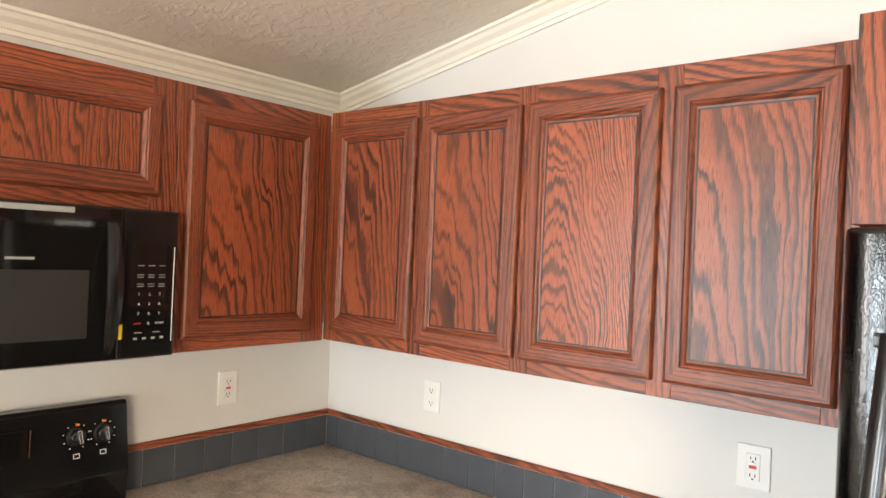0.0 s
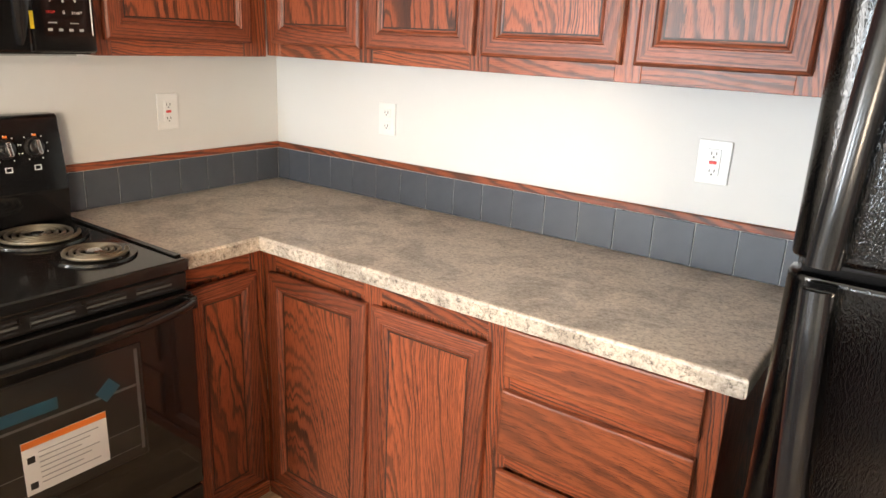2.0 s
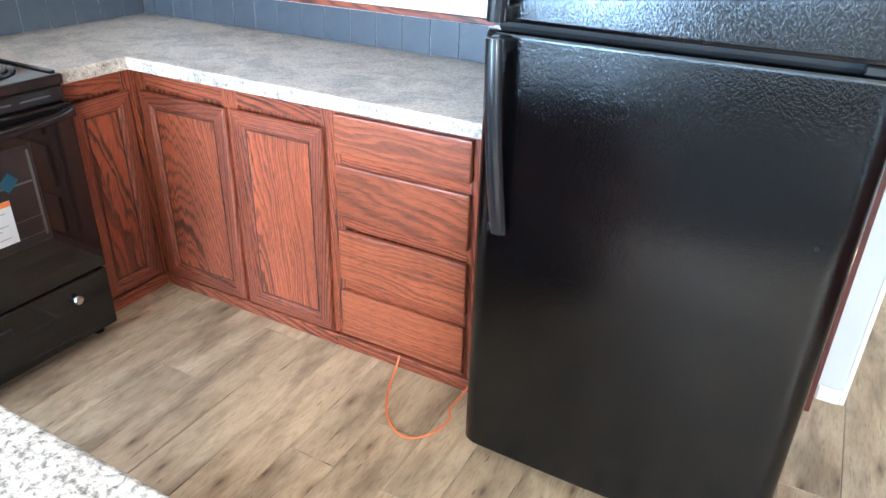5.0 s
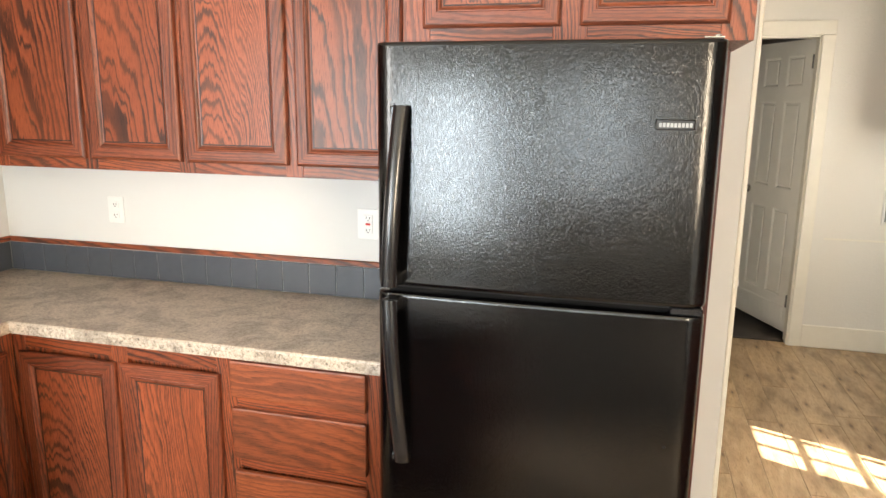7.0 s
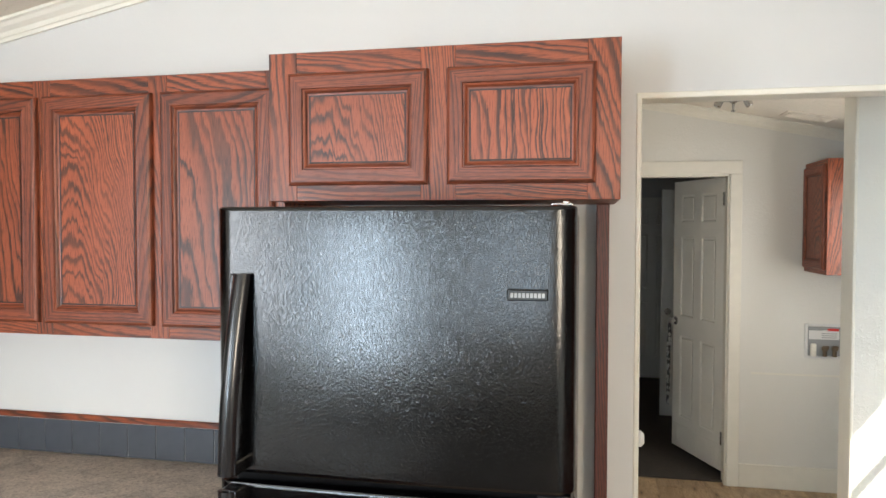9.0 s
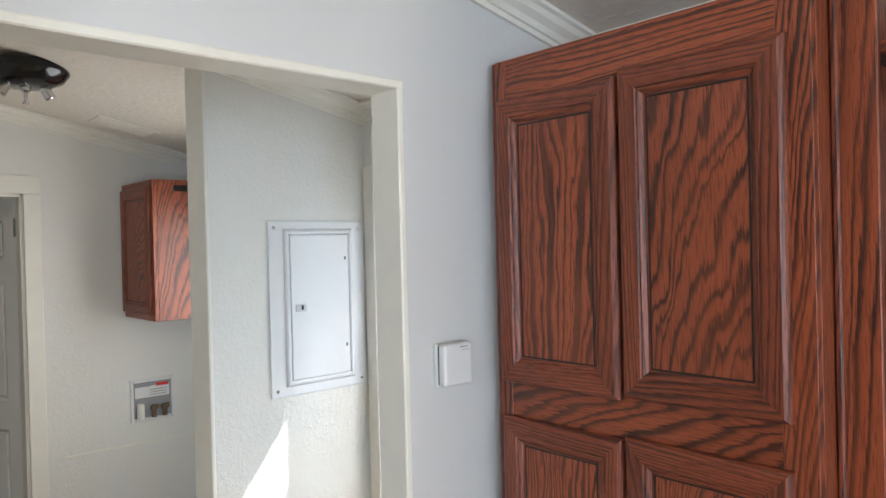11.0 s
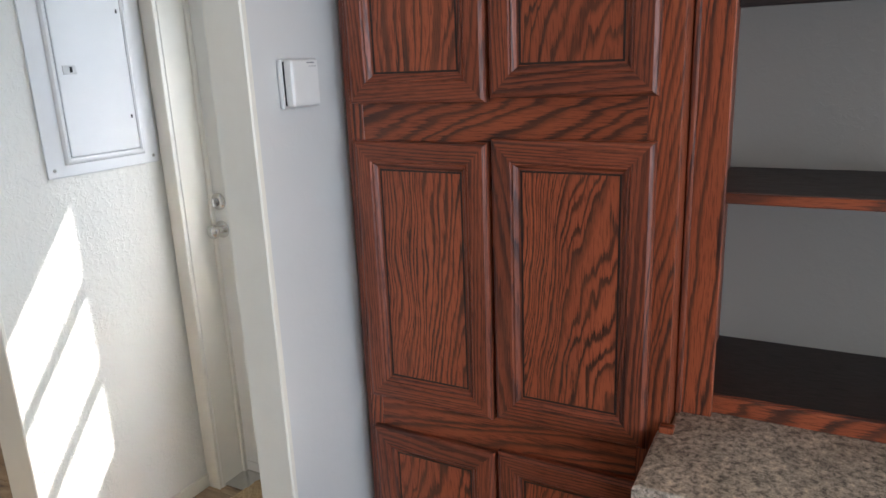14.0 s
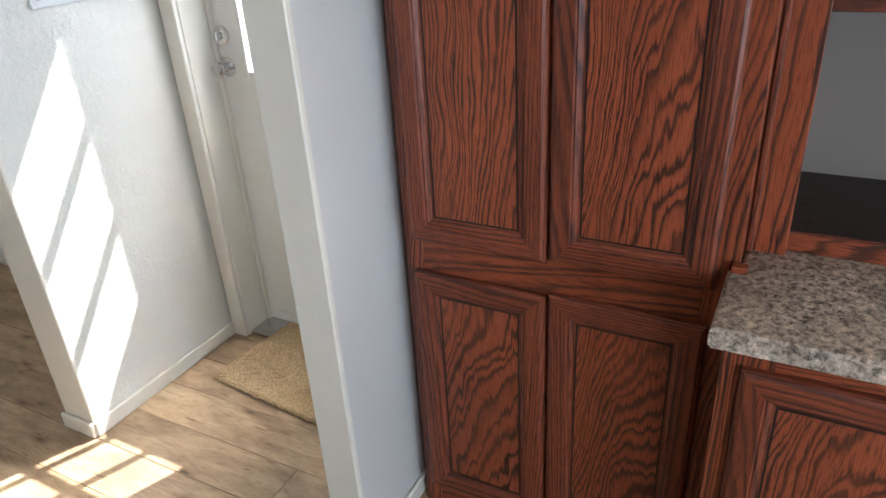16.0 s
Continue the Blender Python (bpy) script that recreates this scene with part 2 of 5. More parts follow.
M_DARKGAP = plain("dark_gasket", (0.010, 0.010, 0.011), 0.7, 0, 0.1)


def fridge_black():
    """Black enamel with a pebbled, streaky emboss."""
    m, ns, ls, b = mat("black_textured_steel")
    tc = ns.new("ShaderNodeTexCoord")
    v = mapping(ns, ls, tc.outputs["Object"], (1.0, 1.0, 0.42))
    t = noise_tex(ns, ls, v, 320.0, 1.5, 0.5, 1.2)
    b.inputs["Base Color"].default_value = (0.0016, 0.0016, 0.0018, 1)
    b.inputs["Specular IOR Level"].default_value = 0.45
    big = noise_tex(ns, ls, tc.outputs["Object"], 3.0, 3.0, 0.6)
    ls.new(ramp(ns, ls, big, [(0.3, (0.045,) * 3), (0.7, (0.065,) * 3)]), b.inputs["Roughness"])
    bump(ns, ls, b, t, 1.0, 0.00034)
    return m


M_FRIDGE = fridge_black()


def laminate(name, size, dark, light, deep):
    """Granite-look laminate: speckles of the given fineness over soft clouds."""
    m, ns, ls, b = mat(name)
    tc = ns.new("ShaderNodeTexCoord")
    o = tc.outputs["Object"]
    n1 = noise_tex(ns, ls, o, 7.5, 4.5, 0.66, 0.6)
    n2 = noise_tex(ns, ls, o, size, 5.0, 0.78, 0.3)
    n3 = noise_tex(ns, ls, o, 150.0, 3.0, 0.62)
    c1 = ramp(ns, ls, n2, [(0.30, deep), (0.38 + dark, tuple(0.5 * p + 0.5 * q for p, q in zip(deep, (0.37, 0.316, 0.262)))), (0.45 + dark, (0.43, 0.368, 0.308)), (0.56, (0.52, 0.450, 0.380)), (0.68, light)])
    cloud = ramp(ns, ls, n1, [(0.34, (0.60, 0.57, 0.54)), (0.46, (0.87, 0.85, 0.83)), (0.56, (1.14, 1.12, 1.09))])
    c = mix_rgb(ns, ls, 0.9, c1, cloud, "MULTIPLY")
    c3 = ramp(ns, ls, n3, [(0.36, (0.40, 0.38, 0.36)), (0.46, (1, 1, 1)), (0.68, (1.16, 1.14, 1.12))])
    c = mix_rgb(ns, ls, 0.28, c, c3, "MULTIPLY")
    ls.new(c, b.inputs["Base Color"])
    ls.new(ramp(ns, ls, n2, [(0.3, (0.42,) * 3), (0.7, (0.32,) * 3)]), b.inputs["Roughness"])
    bump(ns, ls, b, n3, 0.08, 0.0005)
    return m


M_LAM = laminate("granite_look_laminate", 105.0, 0.0, (0.64, 0.565, 0.475), (0.225, 0.192, 0.156))
M_LAMC = laminate("coarse_granite_look_laminate", 80.0, 0.045, (0.84, 0.75, 0.62), (0.022, 0.017, 0.014))
M_LAME = laminate("laminate_edge_speckle", 100.0, 0.018, (0.66, 0.60, 0.53), (0.05, 0.040, 0.032))


def vinyl_plank():
    m, ns, ls, b = mat("wood_look_vinyl_plank")
    uv = ns.new("ShaderNodeUVMap")
    uv.uv_map = "grain"
    info = ns.new("ShaderNodeObjectInfo")
    geo = ns.new("ShaderNodeNewGeometry")
    rnd = mth(ns, ls, "FRACT", mth(ns, ls, "ADD", info.outputs["Random"], geo.outputs["Random Per Island"]))
    add = ns.new("ShaderNodeVectorMath")
    add.operation = "ADD"
    ls.new(uv.outputs[0], add.inputs[0])
    cmb = ns.new("ShaderNodeCombineXYZ")
    ls.new(mth(ns, ls, "MULTIPLY", rnd, 13.0), cmb.inputs[0])
    ls.new(mth(ns, ls, "MULTIPLY", rnd, 29.0), cmb.inputs[1])
    ls.new(cmb.outputs[0], add.inputs[1])
    v = add.outputs[0]
    streak = noise_tex(ns, ls, mapping(ns, ls, v, (20.0, 4.2, 1.0)), 1.0, 6.0, 0.66, 0.9)
    fine = noise_tex(ns, ls, mapping(ns, ls, v, (150.0, 22.0, 1.0)), 1.0, 4.0, 0.65)
    blot = noise_tex(ns, ls, mapping(ns, ls, v, (9.0, 3.2, 1.0)), 1.0, 3.0, 0.55)
    vor = ns.new("ShaderNodeTexVoronoi")
    vor.voronoi_dimensions = "2D"
    vor.inputs["Scale"].default_value = 1.0
    ls.new(mapping(ns, ls, v, (8.5, 2.8, 1.0)), vor.inputs["Vector"])
    knot = ramp(ns, ls, vor.outputs["Distance"], [(0.025, (0.16, 0.12, 0.10)), (0.055, (0.50, 0.44, 0.39)), (0.13, (0.86, 0.82, 0.78)), (0.2, (1, 1, 1))])
    c = ramp(ns, ls, streak, [(0.25, (0.29, 0.20, 0.122)), (0.42, (0.44, 0.315, 0.190)), (0.6, (0.525, 0.388, 0.243)), (0.8, (0.58, 0.455, 0.314))])
    c = mix_rgb(ns, ls, 0.55, c, ramp(ns, ls, fine, [(0.36, (0.60, 0.56, 0.53)), (0.50, (1, 1, 1))]), "MULTIPLY")
    c = mix_rgb(ns, ls, 0.8, c, ramp(ns, ls, blot, [(0.32, (0.50, 0.47, 0.45)), (0.48, (0.92, 0.9, 0.9)), (0.66, (1.1, 1.09, 1.07))]), "MULTIPLY")
    sepk = ns.new("ShaderNodeSeparateColor")
    ls.new(vor.outputs["Color"], sepk.inputs[0])
    c = mix_rgb(ns, ls, mth(ns, ls, "MULTIPLY", mth(ns, ls, "GREATER_THAN", sepk.outputs[0], 0.55), 0.8), c, knot, "MULTIPLY")
    crack = noise_tex(ns, ls, mapping(ns, ls, v, (70.0, 7.0, 1.0)), 1.0, 3.0, 0.6, 0.4)
    c = mix_rgb(ns, ls, 0.8, c, ramp(ns, ls, crack, [(0.28, (0.30, 0.25, 0.22)), (0.36, (1, 1, 1))]), "MULTIPLY")
    c = mix_rgb(ns, ls, 1.0, c, ramp(ns, ls, rnd, [(0.0, (0.84, 0.82, 0.80)), (0.5, (1, 1, 1)), (1.0, (1.08, 1.06, 1.03))]), "MULTIPLY")
    ls.new(c, b.inputs["Base Color"])
    ls.new(ramp(ns, ls, streak, [(0.3, (0.46,) * 3), (0.7, (0.36,) * 3)]), b.inputs["Roughness"])
    bump(ns, ls, b, fine, 0.22, 0.0007)
    return m


M_PLANK = vinyl_plank()


def mat_pile():
    m, ns, ls, b = mat("tan_mat_pile")
    tc = ns.new("ShaderNodeTexCoord")
    n = noise_tex(ns, ls, tc.outputs["Object"], 190.0, 3.0, 0.7)
    ls.new(ramp(ns, ls, n, [(0.3, (0.34, 0.225, 0.115)), (0.5, (0.60, 0.43, 0.24)), (0.7, (0.76, 0.60, 0.37))]), b.inputs["Base Color"])
    b.inputs["Roughness"].default_value = 0.95
    bump(ns, ls, b, n, 1.0, 0.006)
    return m


M_MAT = mat_pile()


def lace():
    m, ns, ls, b = mat("patterned_cloth")
    tc = ns.new("ShaderNodeTexCoord")
    w = ns.new("ShaderNodeTexVoronoi")
    w.inputs["Scale"].default_value = 28.0
    ls.new(tc.outputs["Object"], w.inputs["Vector"])
    ls.new(ramp(ns, ls, w.outputs["Distance"], [(0.25, (0.75, 0.75, 0.73)), (0.42, (0.70, 0.70, 0.68)), (0.5, (0.10, 0.10, 0.11))]), b.inputs["Base Color"])
    b.inputs["Roughness"].default_value = 0.9
    return m


M_LACE = lace()


def clear_glass():
    m, ns, ls, b = mat("clear_glass")
    b.inputs["Base Color"].default_value = (1, 1, 1, 1)
    b.inputs["Roughness"].default_value = 0.0
    b.inputs["IOR"].default_value = 1.45
    b.inputs["Transmission Weight"].default_value = 1.0
    return m


M_CLEAR = clear_glass()
# wall paint darkened: the hutch's inner shade is put into the colour
M_HUTCH_SHADE = wall_paint("hutch_wall_shade", (0.235, 0.210, 0.184), 0.10, 60.0)
M_CARPET = plain("dark_carpet", (0.060, 0.050, 0.042), 0.95, 0, 0.25, 40.0, 0.6, 260.0)
M_GROUND = plain("dry_ground", (0.17, 0.14, 0.10), 0.9, 0, 0.25, 0.6, 0.3, 20.0)


# ---- builders ----
def place(face, base):
    """Local (u along the wall, w out of it, z up) to the world, for a surface that faces south, west, east or north."""
    if face == "S":
        return Matrix(((1, 0, 0, 0), (0, -1, 0, base), (0, 0, 1, 0), (0, 0, 0, 1)))
    if face == "N":
        return Matrix(((1, 0, 0, 0), (0, 1, 0, base), (0, 0, 1, 0), (0, 0, 0, 1)))
    if face == "E":
        return Matrix(((0, 1, 0, base), (1, 0, 0, 0), (0, 0, 1, 0), (0, 0, 0, 1)))
    return Matrix(((0, -1, 0, base), (1, 0, 0, 0), (0, 0, 1, 0), (0, 0, 0, 1)))


IDENT = Matrix.Identity(4)


def fresh():
    bm = bmesh.new()
    bm.loops.layers.uv.new("grain")
    return bm


def lay_uv(bm, faces, centre, g):
    lay = bm.loops.layers.uv["grain"]
    for f in faces:
        f.normal_update()
        n = f.normal
        ax = max(range(3), key=lambda i: abs(n[i]))
        others = [i for i in range(3) if i != ax]
        if g in others:
            vi = g
            ui = others[0] if others[1] == g else others[1]
        else:
            ui, vi = others
        for lp in f.loops:
            c = lp.vert.co
            lp[lay].uv = (c[ui] - centre[ui] + 0.11 * ax, c[vi] - centre[vi])


def bx(bm, a, b, bev=0.002, g=2, seg=1):
    """A box between two corners with its edges eased; g is the axis of the grain."""
    a, b = [min(p, q) for p, q in zip(a, b)], [max(p, q) for p, q in zip(a, b)]
    size = Vector([q - p for p, q in zip(a, b)])
    mid = Vector([(p + q) / 2 for p, q in zip(a, b)])
    old = set(bm.faces)
    made = bmesh.ops.create_cube(bm, size=1.0, matrix=Matrix.Translation(mid) @ Matrix.Diagonal((*size, 1)))
    if bev > 0:
        bev = min(bev, min(size) * 0.45)
        edges = list({e for v in made["verts"] for e in v.link_edges})
        bmesh.ops.bevel(bm, geom=edges, offset=bev, segments=seg, profile=0.6, affect="EDGES")
    lay_uv(bm, [f for f in bm.faces if f not in old], mid, g)
    return bm


def tube(bm, p, q, r0, r1=None, seg=20, caps=True):
    p, q = Vector(p), Vector(q)
    d = q - p
    m = Matrix.Translation((p + q) / 2) @ d.to_track_quat("Z", "Y").to_matrix().to_4x4()
    bmesh.ops.create_cone(bm, cap_ends=caps, segments=seg, radius1=r0, radius2=r0 if r1 is None else r1, depth=d.length, matrix=m)
    return bm


def lathe(bm, centre, axis, profile, seg=24):
    """Turns (distance along the axis, radius) pairs about an axis."""
    q = Vector(axis).to_track_quat("Z", "Y").to_matrix().to_4x4()
    m = Matrix.Translation(centre) @ q
    rings = []
    for d, r in profile:
        rings.append([bm.verts.new(m @ Vector((r * math.cos(2 * math.pi * i / seg), r * math.sin(2 * math.pi * i / seg), d))) for i in range(seg)])
    for ra, rb in zip(rings, rings[1:]):
        for i in range(seg):
            bm.faces.new((ra[i], ra[(i + 1) % seg], rb[(i + 1) % seg], rb[i]))
    bm.faces.new(rings[0][::-1])
    bm.faces.new(rings[-1])
    return bm


def sweep(bm, pts, r, seg=10):
    """A round bar along points."""
    pts = [Vector(p) for p in pts]
    rings = []
    for i, p in enumerate(pts):
        t = (pts[min(i + 1, len(pts) - 1)] - pts[max(i - 1, 0)]).normalized()
        side = t.cross(Vector((0.13, 0.21, 0.97))).normalized()
        up = side.cross(t)
        rings.append([bm.verts.new(p + side * r * math.cos(2 * math.pi * k / seg) + up * r * math.sin(2 * math.pi * k / seg)) for k in range(seg)])
    for ra, rb in zip(rings, rings[1:]):
        for k in range(seg):
            bm.faces.new((ra[k], ra[(k + 1) % seg], rb[(k + 1) % seg], rb[k]))
    bm.faces.new(rings[0][::-1])
    bm.faces.new(rings[-1])
    return bm


def mesh_of(name, bm, m, material, smooth=False):
    bm.transform(m)
    bmesh.ops.recalc_face_normals(bm, faces=bm.faces)
    me = bpy.data.meshes.new(name)
    bm.to_mesh(me)
    bm.free()
    me.materials.append(material)
    if smooth:
        for p in me.polygons:
            p.use_smooth = True
        me.set_sharp_from_angle(angle=radians(35))
    return me


def part(name, bm, material, parent, label="", m=IDENT, smooth=False):
    ob = new(name, mesh_of(name, bm, m, material, smooth))
    ob.parent = parent
    if parent is not None:
        ob.matrix_parent_inverse = parent.matrix_world.inverted() if parent.type != "EMPTY" else Matrix.Translation(parent.location).inverted()
    if label:
        tagged(ob, label)
    return ob


def thing(name, label, category, base=(0, 0, 0), group="", kind=""):
    ob = new(name)
    ob.location = base
    ob.empty_display_size = 0.1
    return tagged(ob, label, category, group, kind)


def solid(name, bm, material, label, category, group="", kind="", m=IDENT, smooth=False):
    return tagged(new(name, mesh_of(name, bm, m, material, smooth)), label, category, group, kind)


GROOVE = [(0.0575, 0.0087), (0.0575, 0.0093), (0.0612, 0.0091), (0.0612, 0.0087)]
DOOR_PROFILE = [(0.0, 0.0), (0.0, 0.011), (0.003, 0.0155), (0.009, 0.019), (0.040, 0.0195), (0.0425, 0.016), (0.0455, 0.0165), (0.049, 0.014), (0.053, 0.0095), (0.058, 0.0085), (0.058, 0.0)]


def mitred(u0, u1, z0, z1, side, profile):
    """One side of a mitred frame in local u, w, z."""
    bm = fresh()
    lay = bm.loops.layers.uv["grain"]
    rows = []
    for d, w in profile:
        if side == "L":
            ends = ((u0 + d, w, z0 + d), (u0 + d, w, z1 - d))
        elif side == "R":
            ends = ((u1 - d, w, z0 + d), (u1 - d, w, z1 - d))
        elif side == "B":
            ends = ((u0 + d, w, z0 + d), (u1 - d, w, z0 + d))
        else:
            ends = ((u0 + d, w, z1 - d), (u1 - d, w, z1 - d))
        rows.append([bm.verts.new(p) for p in ends])
    n = len(rows)
    cz, cu = (z0 + z1) / 2, (u0 + u1) / 2
    for i in range(n):
        a, b = rows[i], rows[(i + 1) % n]
        f = bm.faces.new((a[0], a[1], b[1], b[0]))
        for lp in f.loops:
            c = lp.vert.co
            k = next(j for j, r in enumerate(rows) if lp.vert in r)
            lp[lay].uv = (profile[k][0] + 0.3 * profile[k][1] - 0.03, (c.z - cz) if side in "LR" else (c.x - cu))
    for e in (0, 1):
        f = bm.faces.new([r[e] for r in rows])
        for lp in f.loops:
            lp[lay].uv = (lp.vert.co.x - cu, lp.vert.co.z - cz)
    return bm


def cabinet_door(parent, m, u0, u1, z0, z1, label="red-stained oak door with mitred frame", lift=0.0):
    """Frame-and-panel door in local coordinates of the cabinet's face; lift is how far its back stands off the face."""
    d = part("door", bx(fresh(), (u0 + 0.045, lift + 0.002, z0 + 0.045), (u1 - 0.045, lift + 0.0085, z1 - 0.045), 0.0, 2), M_OAK, parent, label, m)
    for side, nm in (("L", "stile"), ("R", "stile"), ("B", "rail"), ("T", "rail")):
        part(nm, mitred(u0, u1, z0, z1, side, [(a, b + lift) for a, b in DOOR_PROFILE]), M_OAKF, d, "", m)
        part("groove", mitred(u0, u1, z0, z1, side, [(a, b + lift) for a, b in GROOVE]), M_SHELF, d, "thin dark line along the groove", m)
    return d


def face_frame(parent, m, u0, u1, z0, z1, stiles, rails, t=0.019, w=0.0):
    """Stiles as (u0, u1), rails as (u0, u1, z0, z1), in a layer of thickness t on the plane w."""
    for a, b in stiles:
        part("frame_stile", bx(fresh(), (a, w - t, z0), (b, w, z1), 0.001, 2), M_OAKR, parent, "", m)
    for a, b, c, d in rails:
        part("frame_rail", bx(fresh(), (a, w - t, c), (b, w - 0.0006, d), 0.001, 0), M_OAKR, parent, "", m)


def drawer_front(parent, m, u0, u1, z0, z1):
    bm = fresh()
    bx(bm, (u0, 0.001, z0), (u1, 0.019, z1), 0.006, 0, 2)
    return part("drawer_front", bm, M_OAKW, parent, "warm oak slab drawer front with eased edges", m)


# ---- setting ----
def ceil_z(x):
    return 2.28 + 0.2 * min(x, WX - x)


def gable_wall(name, y0, y1, x0, x1, holes, material, label):
    """A wall across the home with a top that follows the ceiling, and rectangular holes (xa, xb, za, zb)."""
    bm = fresh()
    xs = sorted({x0, x1, *[h[0] for h in holes], *[h[1] for h in holes], *([WX / 2] if x0 < WX / 2 < x1 else [])})
    for a, b in zip(xs, xs[1:]):
        mid = (a + b) / 2
        segs, z = [], 0.0
        for h in sorted([h for h in holes if h[0] < mid < h[1]], key=lambda h: h[2]):
            if h[2] > z:
                segs.append((z, h[2]))
            z = h[3]
        segs.append((z, None))
        for za, zb in segs:
            ta, tb = (ceil_z(a) + 0.03, ceil_z(b) + 0.03) if zb is None else (zb, zb)
            v = [bm.verts.new(p) for p in ((a, y0, za), (b, y0, za), (b, y0, tb), (a, y0, ta), (a, y1, za), (b, y1, za), (b, y1, tb), (a, y1, ta))]
            for q in ((0, 1, 2, 3), (5, 4, 7, 6), (0, 4, 5, 1), (1, 5, 6, 2), (2, 6, 7, 3), (3, 7, 4, 0)):
                bm.faces.new([v[i] for i in q])
    bmesh.ops.remove_doubles(bm, verts=bm.verts, dist=0.0001)
    # inner partitions between neighbouring blocks
    seen = {}
    for f in bm.faces:
        key = tuple(sorted((round(v.co.x, 4), round(v.co.y, 4), round(v.co.z, 4)) for v in f.verts))
        seen.setdefault(key, []).append(f)
    dead = [f for fs in seen.values() if len(fs) > 1 for f in fs]
    bmesh.ops.delete(bm, geom=dead, context="FACES")
    return solid(name, bm, material, label, "wall", kind="structure")


def long_wall(name, x0, x1, y0, y1, holes, material, label, top=2.31):
    bm = fresh()
    ys = sorted({y0, y1, *[h[0] for h in holes], *[h[1] for h in holes]})
    for a, b in zip(ys, ys[1:]):
        mid, z = (a + b) / 2, 0.0
        for h in sorted([h for h in holes if h[0] < mid < h[1]], key=lambda h: h[2]):
            if h[2] > z:
                bx(bm, (x0, a, z), (x1, b, h[2]), 0.0)
            z = h[3]
        bx(bm, (x0, a, z), (x1, b, top), 0.0)
    return solid(name, bm, material, label, "wall", kind="structure")


FAR = 6.0
OPL, OPR, OPT = 2.880, 3.792, 2.090      # opening to the laundry
LY = 2.690                               # far wall of the laundry
SX, SY = 3.832, 1.035                    # end and face of the stub wall

gable_wall("wall_north", 0.0, 0.085, 0.0, WX, [(OPL, OPR, 0.0, OPT)], M_WALL, "cream painted kitchen wall with a cased opening")
gable_wall("wall_laundry", LY, LY + 0.09, 2.70, WX, [(2.972, 3.645, 0.0, 2.045)], M_WALLT, "cream painted laundry wall with a door opening")
gable_wall("wall_stub", SY, SY + 0.13, SX, WX, [], M_WALLT, "short textured cream wall beside the entry door")
gable_wall("wall_south", SOUTH - 0.12, SOUTH, 0.0, WX, [(0.10, 1.30, 0.05, 2.00), (1.88, 2.83, 0.70, 1.95)], M_WALL, "cream painted living room end wall")
gable_wall("wall_far", FAR, FAR + 0.1, 0.0, WX, [], M_WALL, "plain wall of the unlit far room")
long_wall("wall_west", -0.14, 0.0, SOUTH - 0.12, FAR + 0.1, [(-4.5, -3.0, 0.85, 2.0)], M_WALL, "cream painted outside wall behind the range")
DY0, DY1, DZ = 0.140, 0.970, 1.995       # entry door opening
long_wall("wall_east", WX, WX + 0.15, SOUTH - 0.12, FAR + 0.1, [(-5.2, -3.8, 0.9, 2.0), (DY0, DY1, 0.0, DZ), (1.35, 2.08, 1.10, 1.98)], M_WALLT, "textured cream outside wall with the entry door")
long_wall("wall_hall", 2.70, 2.795, 0.085, FAR, [], M_WALL, "plain wall closing the laundry", 2.72)

# vaulted ceiling
bm = fresh()
for xa, xb in ((-0.15, WX / 2), (WX / 2, WX + 0.16)):
    za, zb = (2.28 + 0.2 * (xa if xa < 1 else WX - xa)), (2.28 + 0.2 * (xb if xb < WX / 2 + 0.01 else WX - xb))
    v = [bm.verts.new(p) for p in ((xa, SOUTH - 0.12, za), (xb, SOUTH - 0.12, zb), (xb, FAR + 0.1, zb), (xa, FAR + 0.1, za))]
    w = [bm.verts.new(x.co + Vector((0, 0, 0.12))) for x in v]
    for q in ((v[0], v[1], v[2], v[3]), (w[3], w[2], w[1], w[0]), (v[0], w[0], w[1], v[1]), (v[1], w[1], w[2], v[2]), (v[2], w[2], w[3], v[3]), (v[3], w[3], w[0], v[0])):
        bm.faces.new(q)
solid("ceiling", bm, M_CEIL, "off-white stomped-texture vaulted ceiling", "ceiling", kind="structure")

CROWN = [(0.0, 0.0), (0.058, 0.0), (0.058, 0.010), (0.048, 0.014), (0.040, 0.026), (0.024, 0.038), (0.018, 0.052), (0.012, 0.054), (0.010, 0.066), (0.0, 0.066)]


def crown(name, p, q, out):
    """Moulding from p to q at the ceiling line; out is the horizontal way off the wall."""
    bm = fresh()
    out = Vector(out)
    rows = [[bm.verts.new(Vector(e) + out * a + Vector((0, 0, -d))) for e in (p, q)] for a, d in CROWN]
    for i in range(len(rows)):
        a, b = rows[i], rows[(i + 1) % len(rows)]
        bm.faces.new((a[0], a[1], b[1], b[0]))
    for e in (0, 1):
        bm.faces.new([r[e] for r in rows])
    return solid(name, bm, M_TRIM, "ivory painted crown moulding at the ceiling line", "trim", kind="structure")


mid_z = ceil_z(WX / 2)
crown("trim_crown_west", (0, SOUTH, 2.288), (0, 0, 2.288), (1, 0, 0))
crown("trim_crown_north_a", (0, 0, 2.279), (WX / 2, 0, mid_z - 0.001), (0, -1, 0))
crown("trim_crown_north_b", (WX / 2, 0, mid_z - 0.001), (WX, 0, 2.279), (0, -1, 0))
crown("trim_crown_east", (WX, SOUTH, 2.288), (WX, 0, 2.288), (-1, 0, 0))
crown("trim_crown_laundry", (2.795, LY, ceil_z(2.795) - 0.001), (WX, LY, 2.279), (0, -1, 0))
crown("trim_crown_entry", (WX, 0.085, 2.288), (WX, SY, 2.288), (-1, 0, 0))
